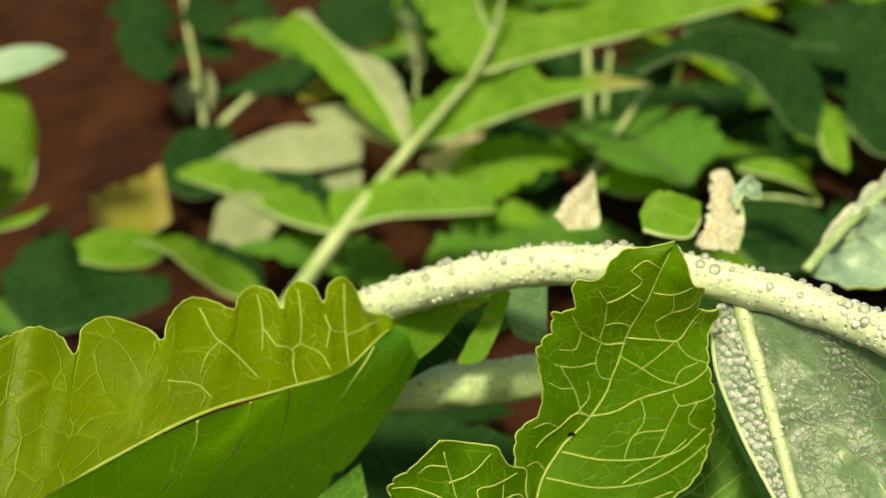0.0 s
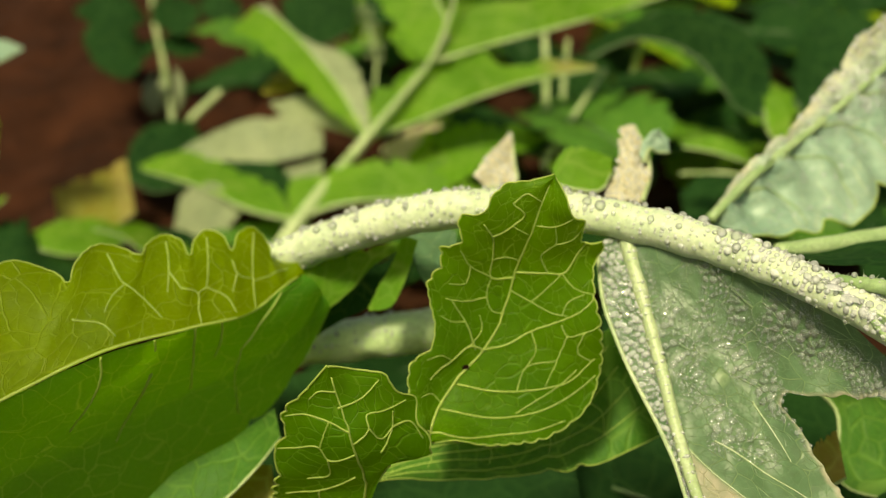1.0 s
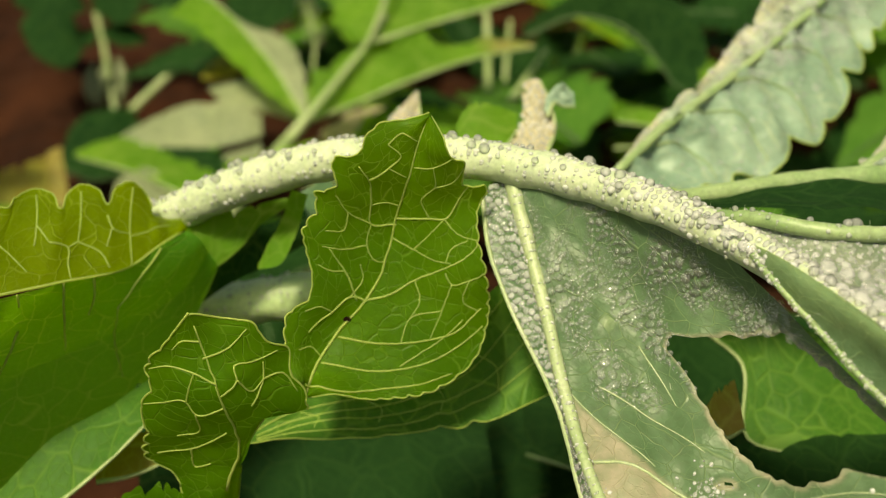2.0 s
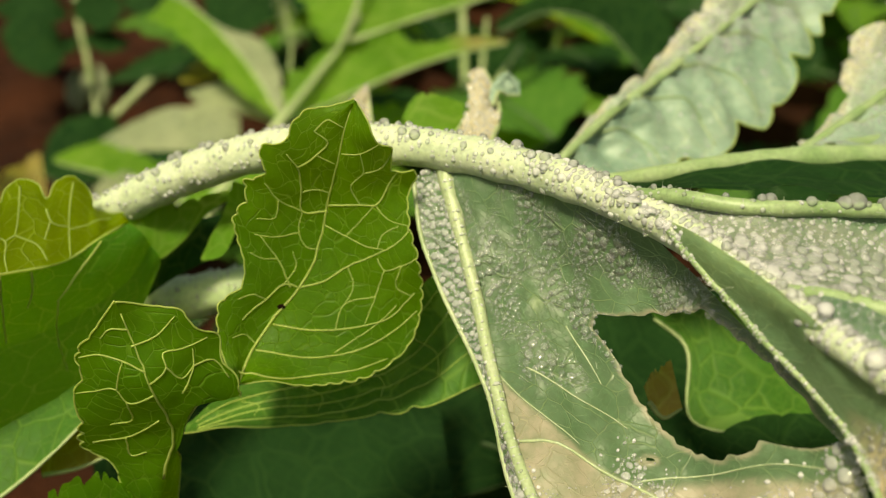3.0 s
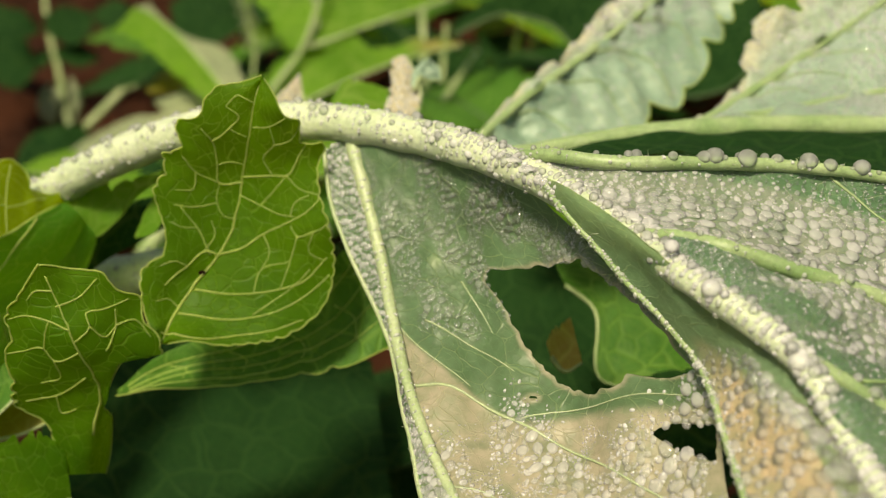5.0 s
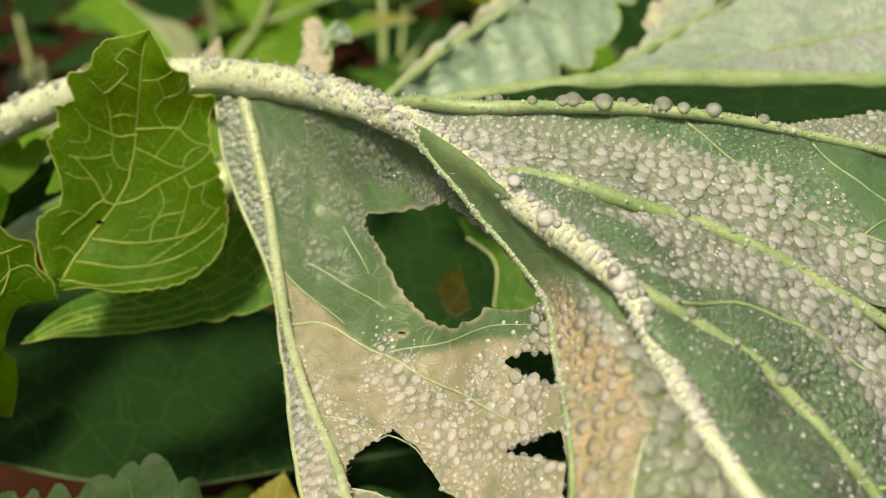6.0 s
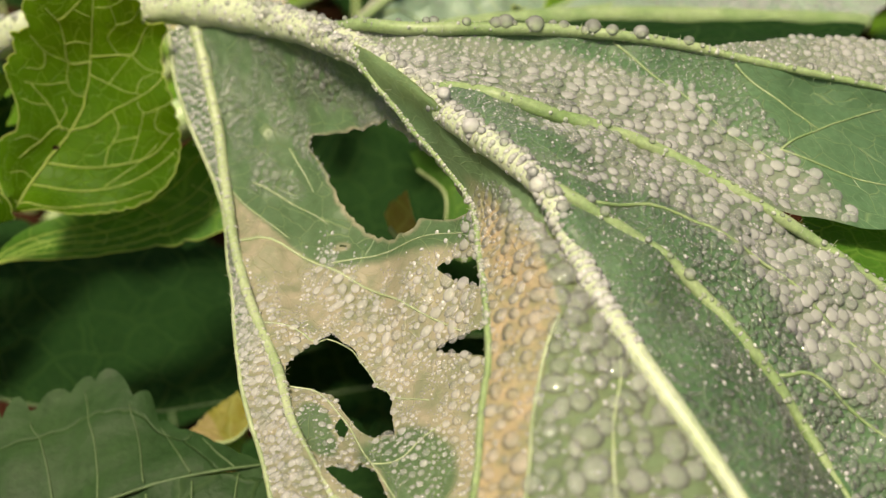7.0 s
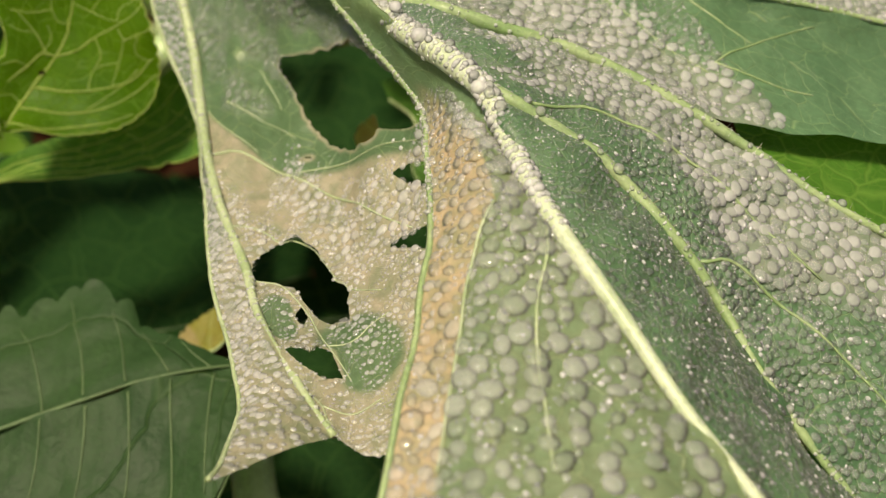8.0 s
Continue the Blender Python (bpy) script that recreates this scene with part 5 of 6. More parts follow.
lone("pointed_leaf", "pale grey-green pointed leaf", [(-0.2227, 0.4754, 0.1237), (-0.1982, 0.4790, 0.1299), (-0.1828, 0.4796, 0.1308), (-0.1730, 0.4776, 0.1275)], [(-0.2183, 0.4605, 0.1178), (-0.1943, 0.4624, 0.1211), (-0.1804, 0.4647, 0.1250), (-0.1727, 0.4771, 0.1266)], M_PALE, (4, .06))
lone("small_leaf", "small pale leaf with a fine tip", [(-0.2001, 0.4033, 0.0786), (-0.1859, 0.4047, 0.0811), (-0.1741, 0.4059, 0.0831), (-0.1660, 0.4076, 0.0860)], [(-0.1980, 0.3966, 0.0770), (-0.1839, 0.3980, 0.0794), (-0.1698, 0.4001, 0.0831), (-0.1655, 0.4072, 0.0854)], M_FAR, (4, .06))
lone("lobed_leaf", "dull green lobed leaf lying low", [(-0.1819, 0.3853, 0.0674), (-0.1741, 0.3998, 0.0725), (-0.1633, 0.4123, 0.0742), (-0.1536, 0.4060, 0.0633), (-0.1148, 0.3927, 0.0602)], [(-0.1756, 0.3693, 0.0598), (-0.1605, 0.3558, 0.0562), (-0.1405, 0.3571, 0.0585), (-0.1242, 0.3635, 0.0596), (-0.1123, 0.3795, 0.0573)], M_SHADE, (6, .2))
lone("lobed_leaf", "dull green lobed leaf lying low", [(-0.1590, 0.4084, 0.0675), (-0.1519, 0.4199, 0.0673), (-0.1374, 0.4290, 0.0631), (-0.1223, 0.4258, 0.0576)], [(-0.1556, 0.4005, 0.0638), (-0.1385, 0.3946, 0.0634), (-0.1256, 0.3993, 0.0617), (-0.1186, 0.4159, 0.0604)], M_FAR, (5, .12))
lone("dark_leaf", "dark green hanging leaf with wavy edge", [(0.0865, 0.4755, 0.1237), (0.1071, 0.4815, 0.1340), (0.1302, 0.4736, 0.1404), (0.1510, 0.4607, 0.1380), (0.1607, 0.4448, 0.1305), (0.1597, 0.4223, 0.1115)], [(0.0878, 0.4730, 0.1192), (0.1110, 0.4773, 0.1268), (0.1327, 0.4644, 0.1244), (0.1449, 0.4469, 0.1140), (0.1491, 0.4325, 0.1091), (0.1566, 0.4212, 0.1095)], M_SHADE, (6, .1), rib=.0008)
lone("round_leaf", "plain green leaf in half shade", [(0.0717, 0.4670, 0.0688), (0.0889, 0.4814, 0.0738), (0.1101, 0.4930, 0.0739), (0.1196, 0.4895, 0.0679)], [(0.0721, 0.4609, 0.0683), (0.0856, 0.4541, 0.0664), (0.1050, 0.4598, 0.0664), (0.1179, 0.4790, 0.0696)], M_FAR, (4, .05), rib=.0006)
lone("bluish_leaf", "bluish green leaf, shade put into its colour", [(0.1844, 0.4732, 0.1197), (0.1946, 0.4887, 0.1266), (0.2144, 0.4911, 0.1307), (0.2359, 0.4797, 0.1309)], [(0.1797, 0.4530, 0.1047), (0.1906, 0.4364, 0.0958), (0.2067, 0.4370, 0.0969), (0.2337, 0.4550, 0.1080)], M_SHADE, (4, .08), rib=.0008)
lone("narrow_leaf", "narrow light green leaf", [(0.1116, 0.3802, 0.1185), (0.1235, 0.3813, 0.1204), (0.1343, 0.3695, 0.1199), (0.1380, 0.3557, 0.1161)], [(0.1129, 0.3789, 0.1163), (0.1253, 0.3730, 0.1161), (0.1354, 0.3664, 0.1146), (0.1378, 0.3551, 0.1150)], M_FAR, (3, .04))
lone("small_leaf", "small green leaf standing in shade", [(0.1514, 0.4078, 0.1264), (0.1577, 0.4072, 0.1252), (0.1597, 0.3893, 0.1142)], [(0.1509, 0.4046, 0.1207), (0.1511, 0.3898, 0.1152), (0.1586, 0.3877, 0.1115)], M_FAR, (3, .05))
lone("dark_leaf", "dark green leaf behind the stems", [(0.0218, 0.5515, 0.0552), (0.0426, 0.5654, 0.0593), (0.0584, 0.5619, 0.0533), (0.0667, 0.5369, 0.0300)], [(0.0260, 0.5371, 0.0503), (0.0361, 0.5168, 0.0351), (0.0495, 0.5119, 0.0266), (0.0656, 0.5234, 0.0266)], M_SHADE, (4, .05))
lone("bluish_leaf", "bluish green leaf, shade put into its colour", [(0.1184, 0.3969, 0.0875), (0.1317, 0.4099, 0.0900), (0.1459, 0.4099, 0.0900), (0.1567, 0.3964, 0.0865)], [(0.1181, 0.3813, 0.0804), (0.1254, 0.3688, 0.0787), (0.1364, 0.3685, 0.0781), (0.1532, 0.3825, 0.0824)], M_SHADE, (4, .06))
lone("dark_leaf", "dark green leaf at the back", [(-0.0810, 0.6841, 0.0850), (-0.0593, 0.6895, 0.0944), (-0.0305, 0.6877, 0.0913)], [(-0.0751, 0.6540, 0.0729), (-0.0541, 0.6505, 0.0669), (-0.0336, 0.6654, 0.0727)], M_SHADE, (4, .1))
lone("dark_leaf", "dark green leaf at the back", [(-0.0499, 0.7018, 0.0757), (-0.0313, 0.7055, 0.0821), (-0.0054, 0.7018, 0.0757)], [(-0.0467, 0.6751, 0.0694), (-0.0232, 0.6697, 0.0600), (-0.0052, 0.6733, 0.0663)], M_FAR, (4, .1))
grass = thing("grass_stems", "thin upright green stems in shade", "stems")
for a, r in (([(0.0725, 0.4922, 0.0525), (0.0757, 0.5292, 0.0766), (0.0784, 0.5787, 0.1024)], .0022), ([(0.0685, 0.4667, 0.0684), (0.0835, 0.4866, 0.0828), (0.1036, 0.5177, 0.0967)], .0016), ([(0.0810, 0.5012, 0.0480), (0.0854, 0.5385, 0.0727), (0.0914, 0.5740, 0.0943)], .0016), ([(0.1116, 0.3737, 0.1073), (0.1289, 0.3737, 0.1073), (0.1411, 0.3636, 0.1097)], .0009), ([(0.1254, 0.5601, 0.0702), (0.1344, 0.5900, 0.0819), (0.1398, 0.6076, 0.0925)], .002)):
    tube("stem", a, [r, r * 0.7], M_FARSTEM, grass, "", 24, 8)
bean = thing("pod_plant", "bean seedling with oval leaves and dried hanging pods", "plant", "background plants")
tube("stem", [(-0.1611, 0.6822, 0.0017), (-0.1671, 0.7039, 0.0194), (-0.1729, 0.7251, 0.0360), (-0.1803, 0.7465, 0.0532), (-0.1847, 0.7702, 0.0744)], [.0020, .0016], M_FARSTEM, bean, "", 30, 8)
tube("stem", [(-0.1463, 0.6643, 0.0107), (-0.1258, 0.6842, 0.0253), (-0.1099, 0.7140, 0.0368), (-0.1067, 0.7290, 0.0428)], [.0028, .002], M_FARSTEM, bean, "", 30, 8)
tube("stem", [(-0.1191, 0.6914, 0.0277), (-0.1008, 0.7007, 0.0337), (-0.0829, 0.7132, 0.0355)], [.002, .0014], M_FARSTEM, bean, "", 20, 8)
# Bean leaves wear the shade-darkened green as well.
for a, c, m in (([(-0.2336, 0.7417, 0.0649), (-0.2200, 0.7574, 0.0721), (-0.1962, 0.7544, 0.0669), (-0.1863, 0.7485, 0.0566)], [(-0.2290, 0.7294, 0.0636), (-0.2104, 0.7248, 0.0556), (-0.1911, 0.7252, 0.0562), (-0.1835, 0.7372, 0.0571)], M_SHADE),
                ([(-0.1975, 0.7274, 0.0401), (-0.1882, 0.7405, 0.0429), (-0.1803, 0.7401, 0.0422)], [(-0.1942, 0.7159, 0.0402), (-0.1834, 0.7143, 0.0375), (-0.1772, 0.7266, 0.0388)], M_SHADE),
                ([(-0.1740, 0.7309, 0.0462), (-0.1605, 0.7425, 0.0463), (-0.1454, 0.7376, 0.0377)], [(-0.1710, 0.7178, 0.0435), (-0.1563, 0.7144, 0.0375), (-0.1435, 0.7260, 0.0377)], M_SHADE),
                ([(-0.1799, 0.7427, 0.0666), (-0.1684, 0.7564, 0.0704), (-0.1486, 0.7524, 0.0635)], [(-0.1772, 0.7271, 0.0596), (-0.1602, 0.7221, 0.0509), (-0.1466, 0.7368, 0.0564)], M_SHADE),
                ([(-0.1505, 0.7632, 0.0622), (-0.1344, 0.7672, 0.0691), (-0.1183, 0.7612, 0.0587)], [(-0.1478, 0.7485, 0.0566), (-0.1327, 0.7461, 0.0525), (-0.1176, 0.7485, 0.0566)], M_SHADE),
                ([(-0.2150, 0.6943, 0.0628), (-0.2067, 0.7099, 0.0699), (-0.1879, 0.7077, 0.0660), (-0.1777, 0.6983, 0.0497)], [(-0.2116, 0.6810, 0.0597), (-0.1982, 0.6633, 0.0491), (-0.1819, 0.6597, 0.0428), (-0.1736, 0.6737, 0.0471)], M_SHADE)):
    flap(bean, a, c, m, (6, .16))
for a in ([(-0.1733, 0.6993, 0.0314), (-0.1778, 0.6936, 0.0215), (-0.1771, 0.6860, 0.0083)], [(-0.1676, 0.6984, 0.0298), (-0.1710, 0.6917, 0.0182), (-0.1733, 0.6846, 0.0060)], [(-0.1588, 0.7012, 0.0347), (-0.1557, 0.6945, 0.0232), (-0.1573, 0.6860, 0.0083)]):
    tube("dry_pod", a, [.001, .0035, .004, .0008], M_GREY, bean, "dry yellowish hanging pod", 20, 8)

# ---- small leaves and torn bits close to the dewy stalk ----
tip1 = lone("pale_tip_leaf", "pale dewy leaf tip behind the stalk", [(0.0246, 0.2147, 0.1848), (0.0280, 0.2187, 0.1879), (0.0335, 0.2221, 0.1921)], [(0.0277, 0.2113, 0.1829), (0.0344, 0.2135, 0.1831), (0.0343, 0.2179, 0.1867), (0.0339, 0.2220, 0.1919)], M_DRY, (3, .15), group="leaves of the near plant", crinkle=0.04)
lone("small_green_lobe", "small bright green lobe behind the stalk", [(0.0414, 0.2041, 0.1910), (0.0446, 0.2073, 0.1948), (0.0495, 0.2070, 0.1944), (0.0546, 0.2059, 0.1926)], [(0.0418, 0.2006, 0.1889), (0.0464, 0.1990, 0.1883), (0.0512, 0.1989, 0.1882), (0.0542, 0.2024, 0.1905)], M_FAR, (4, .12), group="leaves of the near plant")
tip2 = lone("withered_lobe", "withered crinkled tan leaf lobe standing on the stalk", [(0.0513, 0.1928, 0.1898), (0.0546, 0.1999, 0.1942), (0.0565, 0.2057, 0.2005), (0.0588, 0.2066, 0.2003)], [(0.0588, 0.1904, 0.1898), (0.0613, 0.1967, 0.1929), (0.0610, 0.2021, 0.1964), (0.0591, 0.2054, 0.2002)], M_DRY, (5, .3), group="leaves of the near plant", crinkle=0.05)
lone("withered_lobe", "withered crinkled tan leaf lobe standing on the stalk", [(0.0594, 0.2006, 0.1957), (0.0608, 0.2033, 0.1984), (0.0640, 0.2050, 0.1996), (0.0664, 0.2047, 0.1971)], [(0.0601, 0.1988, 0.1946), (0.0618, 0.2011, 0.1968), (0.0632, 0.2017, 0.1958), (0.0663, 0.2025, 0.1952)], M_PALE, (3, .15), group="leaves of the near plant", crinkle=0.06)
torn = thing("torn_leaf", "ragged dark green leaf pieces below the stalk", "leaf", "leaves of the near plant")
flap(torn, [(-0.0117, 0.1706, 0.1906), (-0.0076, 0.1720, 0.1913), (-0.0013, 0.1720, 0.1896), (0.0050, 0.1733, 0.1900), (0.0115, 0.1739, 0.1913)], [(-0.0106, 0.1673, 0.1870), (-0.0057, 0.1658, 0.1804), (-0.0010, 0.1681, 0.1826), (0.0039, 0.1715, 0.1867), (0.0093, 0.1729, 0.1895)], M_FAR, (6, .3))
# Deeper piece: its shade comes with the material colour.
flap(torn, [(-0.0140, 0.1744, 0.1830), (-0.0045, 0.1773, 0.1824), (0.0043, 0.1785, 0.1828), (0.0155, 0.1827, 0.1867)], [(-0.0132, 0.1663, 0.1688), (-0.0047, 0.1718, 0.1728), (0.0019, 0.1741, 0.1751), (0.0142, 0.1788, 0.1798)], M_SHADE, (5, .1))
flap(torn, [(0.0091, 0.1773, 0.1890), (0.0146, 0.1793, 0.1909), (0.0200, 0.1796, 0.1895)], [(0.0107, 0.1755, 0.1881), (0.0144, 0.1726, 0.1809), (0.0198, 0.1727, 0.1794)], M_UNDER, (3, .1))
flap(torn, [(0.0026, 0.1657, 0.1805), (0.0046, 0.1676, 0.1840), (0.0072, 0.1696, 0.1877), (0.0095, 0.1716, 0.1932)], [(0.0031, 0.1645, 0.1805), (0.0070, 0.1640, 0.1817), (0.0094, 0.1658, 0.1850), (0.0125, 0.1701, 0.1927)], M_FAR, (2, .04), "curled pale leaflet")
low_a = lone("low_toothed_leaf", "dull green leaf with a toothed edge, half shade put into its colour", [(-0.0018, 0.1072, 0.1526), (0.0106, 0.1078, 0.1528), (0.0206, 0.1092, 0.1540), (0.0277, 0.1101, 0.1562), (0.0337, 0.1083, 0.1558), (0.0385, 0.1015, 0.1510), (0.0461, 0.0964, 0.1494), (0.0563, 0.0920, 0.1471)], [(0.0025, 0.0820, 0.1412), (0.0138, 0.0847, 0.1426), (0.0266, 0.0867, 0.1452), (0.0386, 0.0885, 0.1474), (0.0486, 0.0895, 0.1480), (0.0569, 0.0909, 0.1472)], M_LOW, (11, .24), rib=.0006, crinkle=0.02, group="leaves of the near plant")
low_b = lone("low_toothed_leaf", "dull green leaf with a toothed edge, half shade put into its colour", [(0.0568, 0.0906, 0.1468), (0.0485, 0.0894, 0.1478), (0.0386, 0.0884, 0.1472), (0.0266, 0.0866, 0.1450), (0.0137, 0.0846, 0.1425), (0.0025, 0.0820, 0.1412)], [(0.0559, 0.0794, 0.1420), (0.0535, 0.0712, 0.1382), (0.0466, 0.0641, 0.1319), (0.0295, 0.0636, 0.1295), (0.0155, 0.0648, 0.1301), (0.0043, 0.0658, 0.1307)], M_LOW, (3, .0), crinkle=0.02, group="leaves of the near plant")
for k in range(6):
    a = 0.10 + 0.14 * k
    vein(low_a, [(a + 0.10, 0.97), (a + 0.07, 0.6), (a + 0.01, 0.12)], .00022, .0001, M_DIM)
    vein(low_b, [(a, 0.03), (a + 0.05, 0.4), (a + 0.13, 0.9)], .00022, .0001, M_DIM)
lone("yellow_scrap", "yellow and orange withered leaf scrap", [(0.0384, 0.1172, 0.1347), (0.0426, 0.1198, 0.1373), (0.0480, 0.1220, 0.1395)], [(0.0407, 0.1148, 0.1329), (0.0469, 0.1155, 0.1328), (0.0506, 0.1179, 0.1350)], M_YELLOW, (4, .15), dry=lambda u, v: 1.0 * (u < 0.4), group="leaves of the near plant")
lone("yellow_scrap", "orange withered leaf scrap", [(0.0421, 0.1110, 0.1252), (0.0463, 0.1136, 0.1278), (0.0503, 0.1146, 0.1280)], [(0.0462, 0.1089, 0.1241), (0.0495, 0.1094, 0.1233), (0.0519, 0.1115, 0.1251)], M_YELLOW, (4, .15), dry=lambda u, v: 0.8 + 0 * u, group="leaves of the near plant")
lone("yellow_scrap", "yellow-green torn leaf scrap", [(-0.0272, 0.1450, 0.1550), (-0.0214, 0.1482, 0.1568), (-0.0158, 0.1491, 0.1565)], [(-0.0258, 0.1410, 0.1518), (-0.0199, 0.1421, 0.1520), (-0.0149, 0.1437, 0.1531)], M_YELLOW, (4, .15), group="leaves of the near plant")
lone("smooth_leaf", "smooth dull green leaf under the broad leaf", [(-0.0406, 0.1343, 0.1557), (-0.0317, 0.1420, 0.1616), (-0.0225, 0.1476, 0.1638), (-0.0151, 0.1543, 0.1658)], [(-0.0385, 0.1274, 0.1518), (-0.0279, 0.1340, 0.1556), (-0.0177, 0.1416, 0.1615), (-0.0136, 0.1492, 0.1629)], M_MID, (3, .04), group="leaves of the near plant")
# Deep shade on the M_SHADE leaves here is in their colour.
lone("shaded_leaf", "green leaf, deep shade put into its colour", [(-0.0251, 0.2053, 0.1087), (-0.0073, 0.2108, 0.1094), (0.0153, 0.2143, 0.1069), (0.0389, 0.2145, 0.1088), (0.0655, 0.2148, 0.1112)], [(-0.0222, 0.1868, 0.1063), (-0.0015, 0.1799, 0.1056), (0.0221, 0.1786, 0.1049), (0.0432, 0.1820, 0.1020), (0.0626, 0.1874, 0.1028)], M_SHADE, (4, .05), rib=.0004, group="leaves of the near plant")
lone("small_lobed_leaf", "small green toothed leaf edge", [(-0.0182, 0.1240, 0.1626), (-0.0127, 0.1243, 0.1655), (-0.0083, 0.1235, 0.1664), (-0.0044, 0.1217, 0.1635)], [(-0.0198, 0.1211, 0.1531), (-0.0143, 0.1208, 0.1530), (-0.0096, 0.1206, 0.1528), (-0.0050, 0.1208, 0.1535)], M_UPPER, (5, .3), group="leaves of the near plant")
lone("shaded_leaf", "green leaf, deep shade put into its colour", [(0.0568, 0.2264, 0.1521), (0.0890, 0.2305, 0.1513), (0.1086, 0.2181, 0.1406), (0.1415, 0.2066, 0.1324)], [(0.0554, 0.1806, 0.1209), (0.0837, 0.1714, 0.1166), (0.1050, 0.1690, 0.1137), (0.1361, 0.1737, 0.1139)], M_SHADE, (3, .05), rib=.0005, group="leaves of the near plant")
lone("shaded_leaf", "green leaf, deep shade put into its colour", [(0.0444, 0.1383, 0.1125), (0.0549, 0.1450, 0.1146), (0.0708, 0.1428, 0.1127), (0.0915, 0.1341, 0.1103)], [(0.0348, 0.1045, 0.0954), (0.0526, 0.1010, 0.0915), (0.0707, 0.0994, 0.0907), (0.0903, 0.0996, 0.0928)], M_SHADE, (4, .1), group="leaves of the near plant")
lone("shaded_leaf", "green leaf, deep shade put into its colour", [(-0.0340, 0.2003, 0.1376), (-0.0084, 0.2049, 0.1380), (0.0156, 0.2012, 0.1343), (0.0459, 0.1908, 0.1301)], [(-0.0245, 0.1556, 0.1239), (-0.0010, 0.1507, 0.1183), (0.0202, 0.1481, 0.1162), (0.0492, 0.1517, 0.1153)], M_SHADE, (4, .1), group="leaves of the near plant")
seedling = thing("green_seedling", "short green seedling below the eaten leaf", "plant")
tube("stem", [(0.0540, 0.0962, 0.1216), (0.0544, 0.0904, 0.1181), (0.0562, 0.0816, 0.1118)], [.0042, .0045], M_FARSTEM, seedling, "", 20, 10)
under = thing("leaf_below", "dark green veined leaf seen through the holes", "leaf", "leaves of the near plant")
flap(under, [(0.0859, 0.1652, 0.1675), (0.0915, 0.1657, 0.1688), (0.1000, 0.1636, 0.1676), (0.1142, 0.1569, 0.1605), (0.1217, 0.1506, 0.1538)], [(0.0872, 0.1605, 0.1652), (0.0922, 0.1572, 0.1618), (0.0921, 0.1450, 0.1521), (0.0998, 0.1420, 0.1513), (0.1140, 0.1394, 0.1497)], M_MID, (5, .06), rib=.0004)
# Lower half: darkness of the hole put into the leaf colour.
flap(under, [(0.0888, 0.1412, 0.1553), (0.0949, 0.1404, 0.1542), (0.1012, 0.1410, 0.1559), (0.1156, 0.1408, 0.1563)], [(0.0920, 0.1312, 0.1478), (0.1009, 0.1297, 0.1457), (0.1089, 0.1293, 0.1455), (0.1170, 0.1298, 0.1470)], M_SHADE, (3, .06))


lone("green_leaf", "plain green leaf below the dewy blade", [(0.1434, 0.0968, 0.1875), (0.1559, 0.0967, 0.1885), (0.1691, 0.0953, 0.1875), (0.1820, 0.0918, 0.1833)], [(0.1394, 0.0729, 0.1867), (0.1479, 0.0675, 0.1790), (0.1593, 0.0638, 0.1742), (0.1693, 0.0620, 0.1723)], M_MID, (6, .08), rib=.0006, group="leaves of the near plant")
lone("withered_scrap", "withered reddish brown leaf scrap in the shade", [(0.0791, 0.1336, 0.1696), (0.0810, 0.1349, 0.1723), (0.0838, 0.1354, 0.1735)], [(0.0798, 0.1323, 0.1674), (0.0821, 0.1309, 0.1650), (0.0853, 0.1314, 0.1663)], M_YELLOW, (4, .2), dry=lambda u, v: 0.9 + 0 * u, group="leaves of the near plant")


# ---- loose dew ----


def silver1(u, v):
    return v > (u - 0.25) * 1.2 + 0.05 * math.sin(u * 40) and u < 0.64 + 0.05 * math.sin(v * 9)


def patches(u, v, seed):
    """Uneven patches, from -1 to 1."""
    return 0.5 * math.sin(u * 31 + seed + 3 * math.sin(v * 7)) + 0.5 * math.sin(v * 17 - u * 13 + 2 * seed) + 0.3 * math.sin(u * 67 + v * 41)


def fit01(x):
    return max(0.0, min(1.0, x))


def inner(v):
    return 0.03 < v < 0.97


dew(blade1, .00110, .00034, leaf, lambda u, v: 1.0 if inner(v) and silver1(u, v) else 0, 1, mat=M_DEW)
dew(blade1, .00075, .00028, leaf, lambda u, v: 1.0 if inner(v) and not silver1(u, v) and u < 0.66 else 0, 21, tries=5)
dew(blade2, .00110, .00034, leaf, lambda u, v: 1.0 if inner(v) and SILVER2(u, v) > 0.5 else 0, 2, mat=M_DEW)
dew(blade2, .00075, .00026, leaf, lambda u, v: (1.0 if u > 0.35 else 0.6) if inner(v) and SILVER2(u, v) <= 0.5 else 0, 22, tries=6)
dew(blade3, .0009, .00028, leaf, lambda u, v: 0.45 + 0.5 * fit01(0.3 + 0.7 * patches(u, v, 2)) if 0.06 < v < 0.94 else 0, 3, tries=6)
dew(blade4, .0017, .0005, leaf, lambda u, v: 0 if not 0.03 < v < 0.95 else fit01(0.85 + 0.35 * patches(u, v, 7)) * max(0.0, fit01((u - 0.30 - 0.12 * fit01((v - 0.6) * 3)) * 14)), 4, flat=0.36, mat=M_LENS)
dew(blade5, .00095, .00030, leaf, lambda u, v: 0 if v < 0.05 else fit01(0.45 + 0.9 * patches(u, v, 1)) * fit01((0.33 + 0.03 * v - u) * 30), 5)
dew(blade5, .0012, .00034, leaf, lambda u, v: 0 if v < 0.05 else fit01(0.70 + 0.75 * patches(u, v, 4)) * fit01((u - 0.45 - 0.04 * math.sin(v * 11)) * 20), 25, mat=M_DEW)
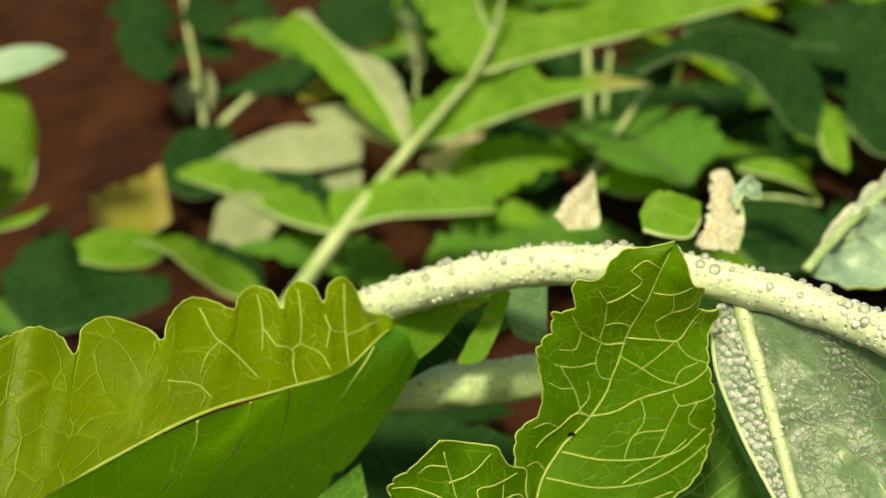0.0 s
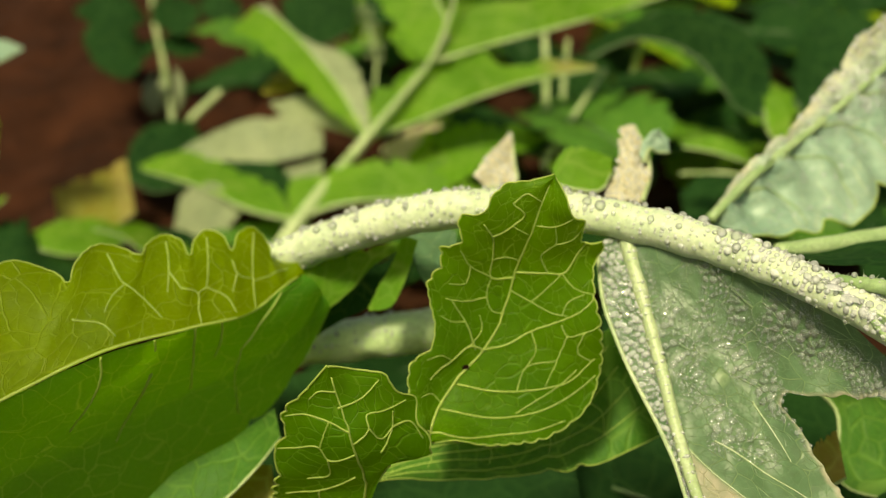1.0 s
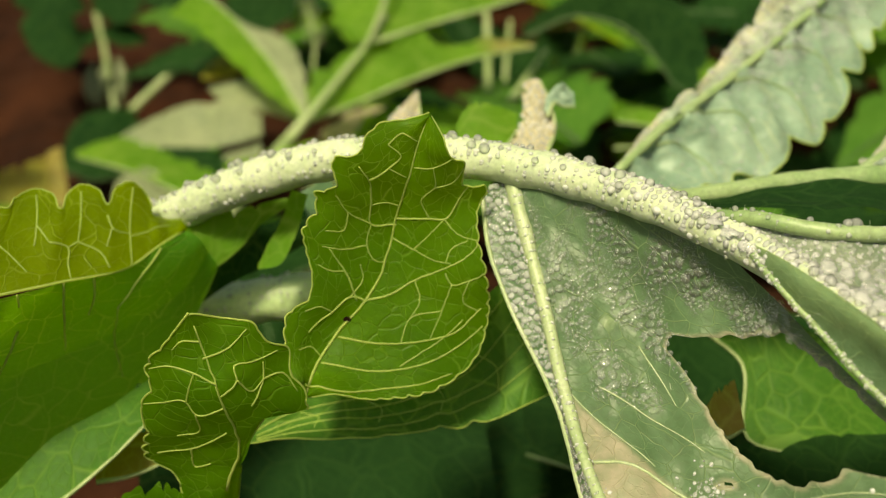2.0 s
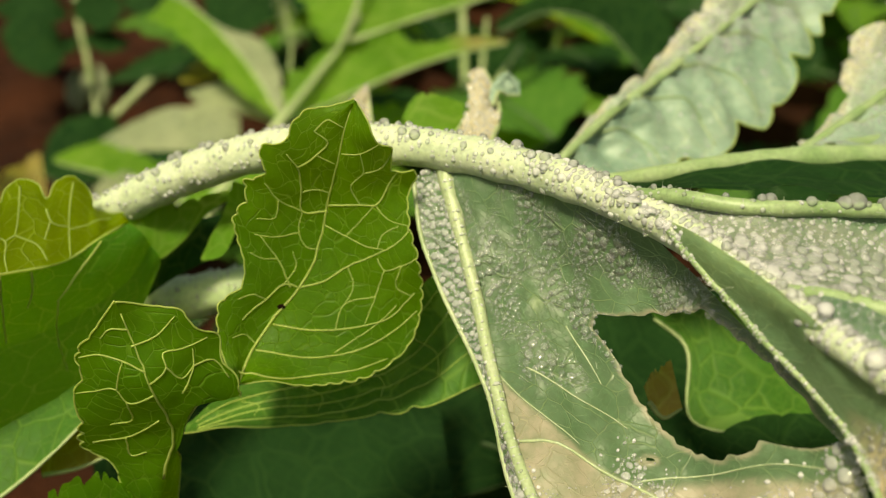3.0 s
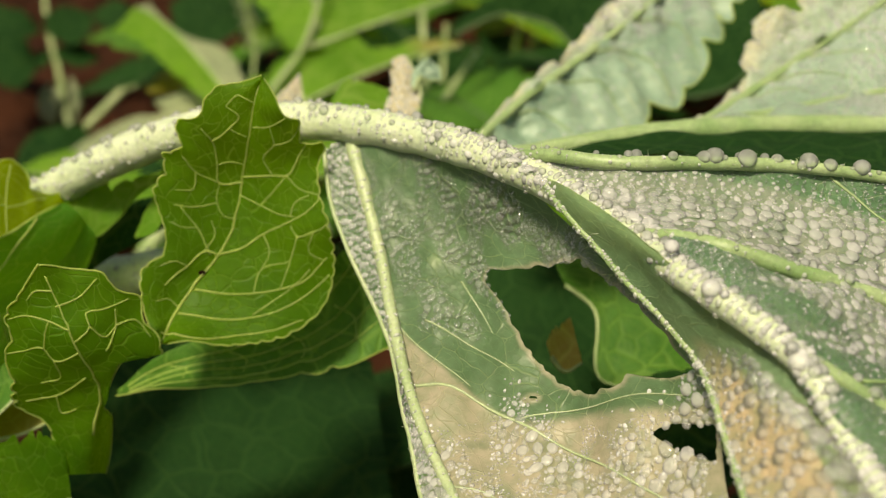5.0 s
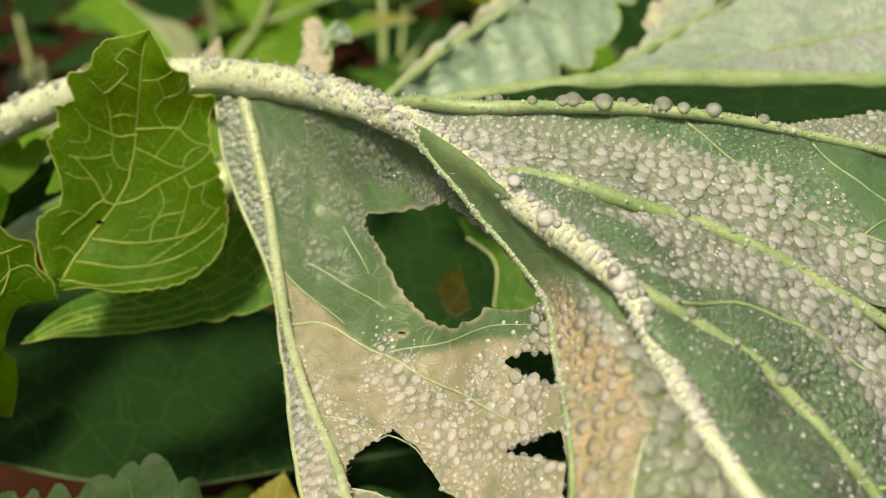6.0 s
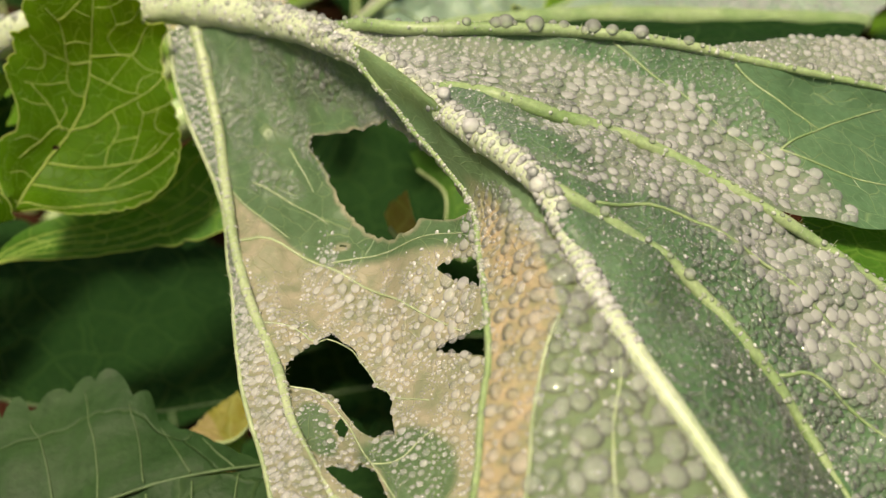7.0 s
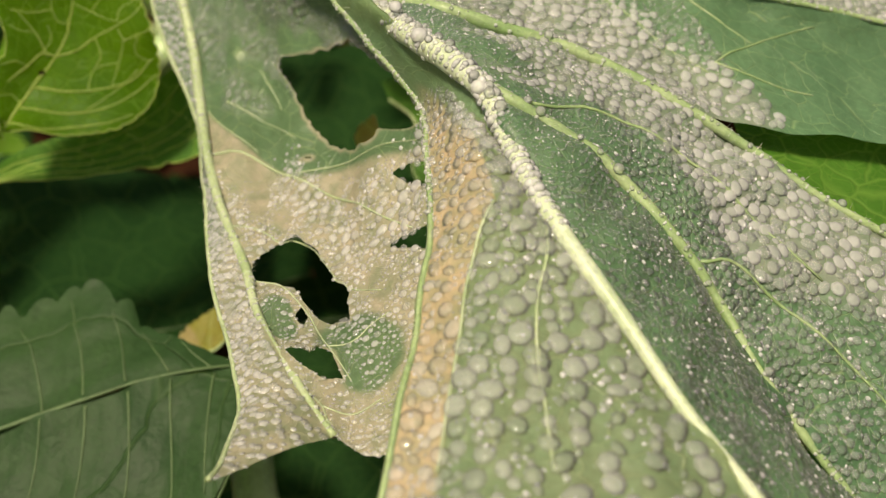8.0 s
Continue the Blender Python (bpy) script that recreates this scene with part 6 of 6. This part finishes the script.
# Sparse tiny drops, whitened to stand for glints.
for k, (q, span) in enumerate(((blade1, 0.66), (blade2, 1.0), (blade3, 1.0), (blade4, 1.0), (blade5, 1.0), (blade8, 1.0), (blade10, 1.0))):
    dew(q, .00040, .00014, leaf, lambda u, v: 0 if u > span or not inner(v) or (q is blade4 and u < 0.34) or (q is blade5 and u < 0.43 + 0.04 * math.sin(v * 11)) else fit01(0.75 + 0.6 * patches(u, v, 9 + k)), 90 + k, flat=0.7, tries=0.05, mat=M_GLINT)
dew(blade6, .0007, .00022, leaf, lambda u, v: 1.0 if 0.03 < v < 0.92 else 0, 6, mat=M_DEW)
for k, q in enumerate((tip1, tip2)):
    dew(q, .0007, .0003, q["ob"], lambda u, v: 0.9, 70 + k, mat=M_DEW)
dew(blade8, .0010, .0003, leaf, lambda u, v: 0.9 * fit01((u - 0.45 + 0.15 * math.sin(v * 9)) * 6) * fit01((0.75 - v) * 6), 7, mat=M_DEW)
dew(blade10, .0010, .0003, leaf, lambda u, v: 0.9 if math.sin(u * 21 + v * 8) > -0.6 else 0.3, 8, mat=M_DEW)
dew(blade9, .0010, .0003, leaf, lambda u, v: 0.8, 9, mat=M_DEW)
dew(blade12, .0010, .0003, leaf, lambda u, v: 0.9, 14, mat=M_DEW)
dew(blade11, .0010, .0003, leaf, lambda u, v: 0.7, 15, mat=M_DEW)
dew(blade13, .0009, .0002, leaf, lambda u, v: 1.0, 13, mat=M_DEW)
dew_on_stalk(stalk, leaf, 3000, .00012, .00055, (0.03, 0.8), 10)
dew_on_stalk(stalk, leaf, 600, .0003, .0008, (0.42, 0.78), 16, up=0.75)
dew_on_stalk(blade4["rim"], leaf, 420, .00015, .00042, (0, 0.55), 17, up=0.4)
dew_on_stalk(rib, leaf, 500, .0001, .0004, (0, 1), 11)
dew_on_stalk(st2, second, 500, .00012, .0004, (0.1, 1), 12)
beads(stalk, leaf, 110, .0004, .00095, (0.06, 0.72), 0.72, 8, 1.5)
beads(st2, second, 24, .0003, .0007, (0.2, 0.9), TOP, 9, 1.5)


# The large drops get their glint from white in the material.
for spot, r in (((0.0912, 0.0829, 0.2097), .0013), ((0.0986, 0.0721, 0.2056), .0013), ((0.0883, 0.0909, 0.2114), .0010)):
    glint = put("dew_drop", ball(3)[0], ball(3)[1].tolist(), M_CRUST, leaf, "large dew drop, white mixed in for its glint")
    glint.location, glint.scale = spot, (r, r, r * 0.9)


# Half or more of the low leaves get M_SHADE, shade in its green.
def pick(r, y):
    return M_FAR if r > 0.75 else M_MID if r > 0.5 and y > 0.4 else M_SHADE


def scatter_leaves():
    """Low leaves of the neighbouring plants, filling the ground below."""
    rng = np.random.RandomState(11)
    placed = 0
    while placed < 250:
        x, y = (rng.uniform(-0.32, 0.45), rng.uniform(0.02, 1.15)) if placed < 170 else (rng.uniform(-0.03, 0.42), rng.uniform(0.45, 1.05))
        if x < -0.08 and 0.42 < y < 1.0:
            continue
        z = rng.uniform(0.015, 0.10) if y < 0.4 else rng.uniform(0.01, 0.09)
        if y < 0.15:
            z = min(z, 0.08)
        ang, ln = rng.uniform(0, 6.283), rng.uniform(0.06, 0.12)
        b = np.array((x, y, z))
        t = b + ln * np.array((math.cos(ang), math.sin(ang), rng.uniform(-0.3, 0.3)))
        low = thing("low_leaf", "toothed leaf low over the soil, often with shade in its colour", "leaf", "low leaves over the soil")
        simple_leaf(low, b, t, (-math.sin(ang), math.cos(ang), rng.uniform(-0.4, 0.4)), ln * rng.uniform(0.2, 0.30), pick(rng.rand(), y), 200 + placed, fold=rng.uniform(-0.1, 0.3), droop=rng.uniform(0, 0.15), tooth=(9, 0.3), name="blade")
        placed += 1


scatter_leaves()


def hairs(line, parent, count, length, seed, out=None):
    """Short pale hairs along a rib or an edge."""
    rng = np.random.RandomState(seed)
    c = spline(line, 200)
    V, F = [], []
    for k in range(count):
        p = c[rng.randint(4, 196)]
        d = rng.normal(size=3) + np.array((0, -0.2, 0.5))
        d *= length * (0.5 + rng.rand()) / np.linalg.norm(d)
        a = np.cross(d, (0.3, 0.5, 0.8))
        a *= 0.00004 / np.linalg.norm(a)
        b = np.cross(d, a)
        b *= 0.00004 / np.linalg.norm(b)
        st = p + d / np.linalg.norm(d) * (out or 0.0)
        i = len(V)
        V += [st + a, st - 0.5 * a + 0.87 * b, st - 0.5 * a - 0.87 * b, st + 0.6 * d + (0, 0, 0.00008), st + d]
        F += [(i, i + 1, i + 3), (i + 1, i + 2, i + 3), (i + 2, i, i + 3), (i, i + 3, i + 4), (i + 1, i + 3, i + 4), (i + 2, i + 3, i + 4)]
    tagged(put("hairs", V, F, M_HAIR, parent, "short pale hairs"), kind="stuff")


M_HAIR = plain_material("leaf_hair", (0.55, 0.60, 0.42), (0.70, 0.72, 0.55), 200.0, 0.4, 0.0)
for k, (line, many, off) in enumerate(((FOLD, 170, 0.0), (DLEFT, 170, 0.0), (RIB, 150, 0.0008), (V1, 120, 0.0008), (V2, 170, 0.0008), (V3, 140, 0.0008), (STALK, 200, 0.003), (MID, 140, 0.001), (CRIB, 60, 0.0006), (MUP, 80, 0.002))):
    hairs(line, leaf, many, 0.0009, 60 + k, off)
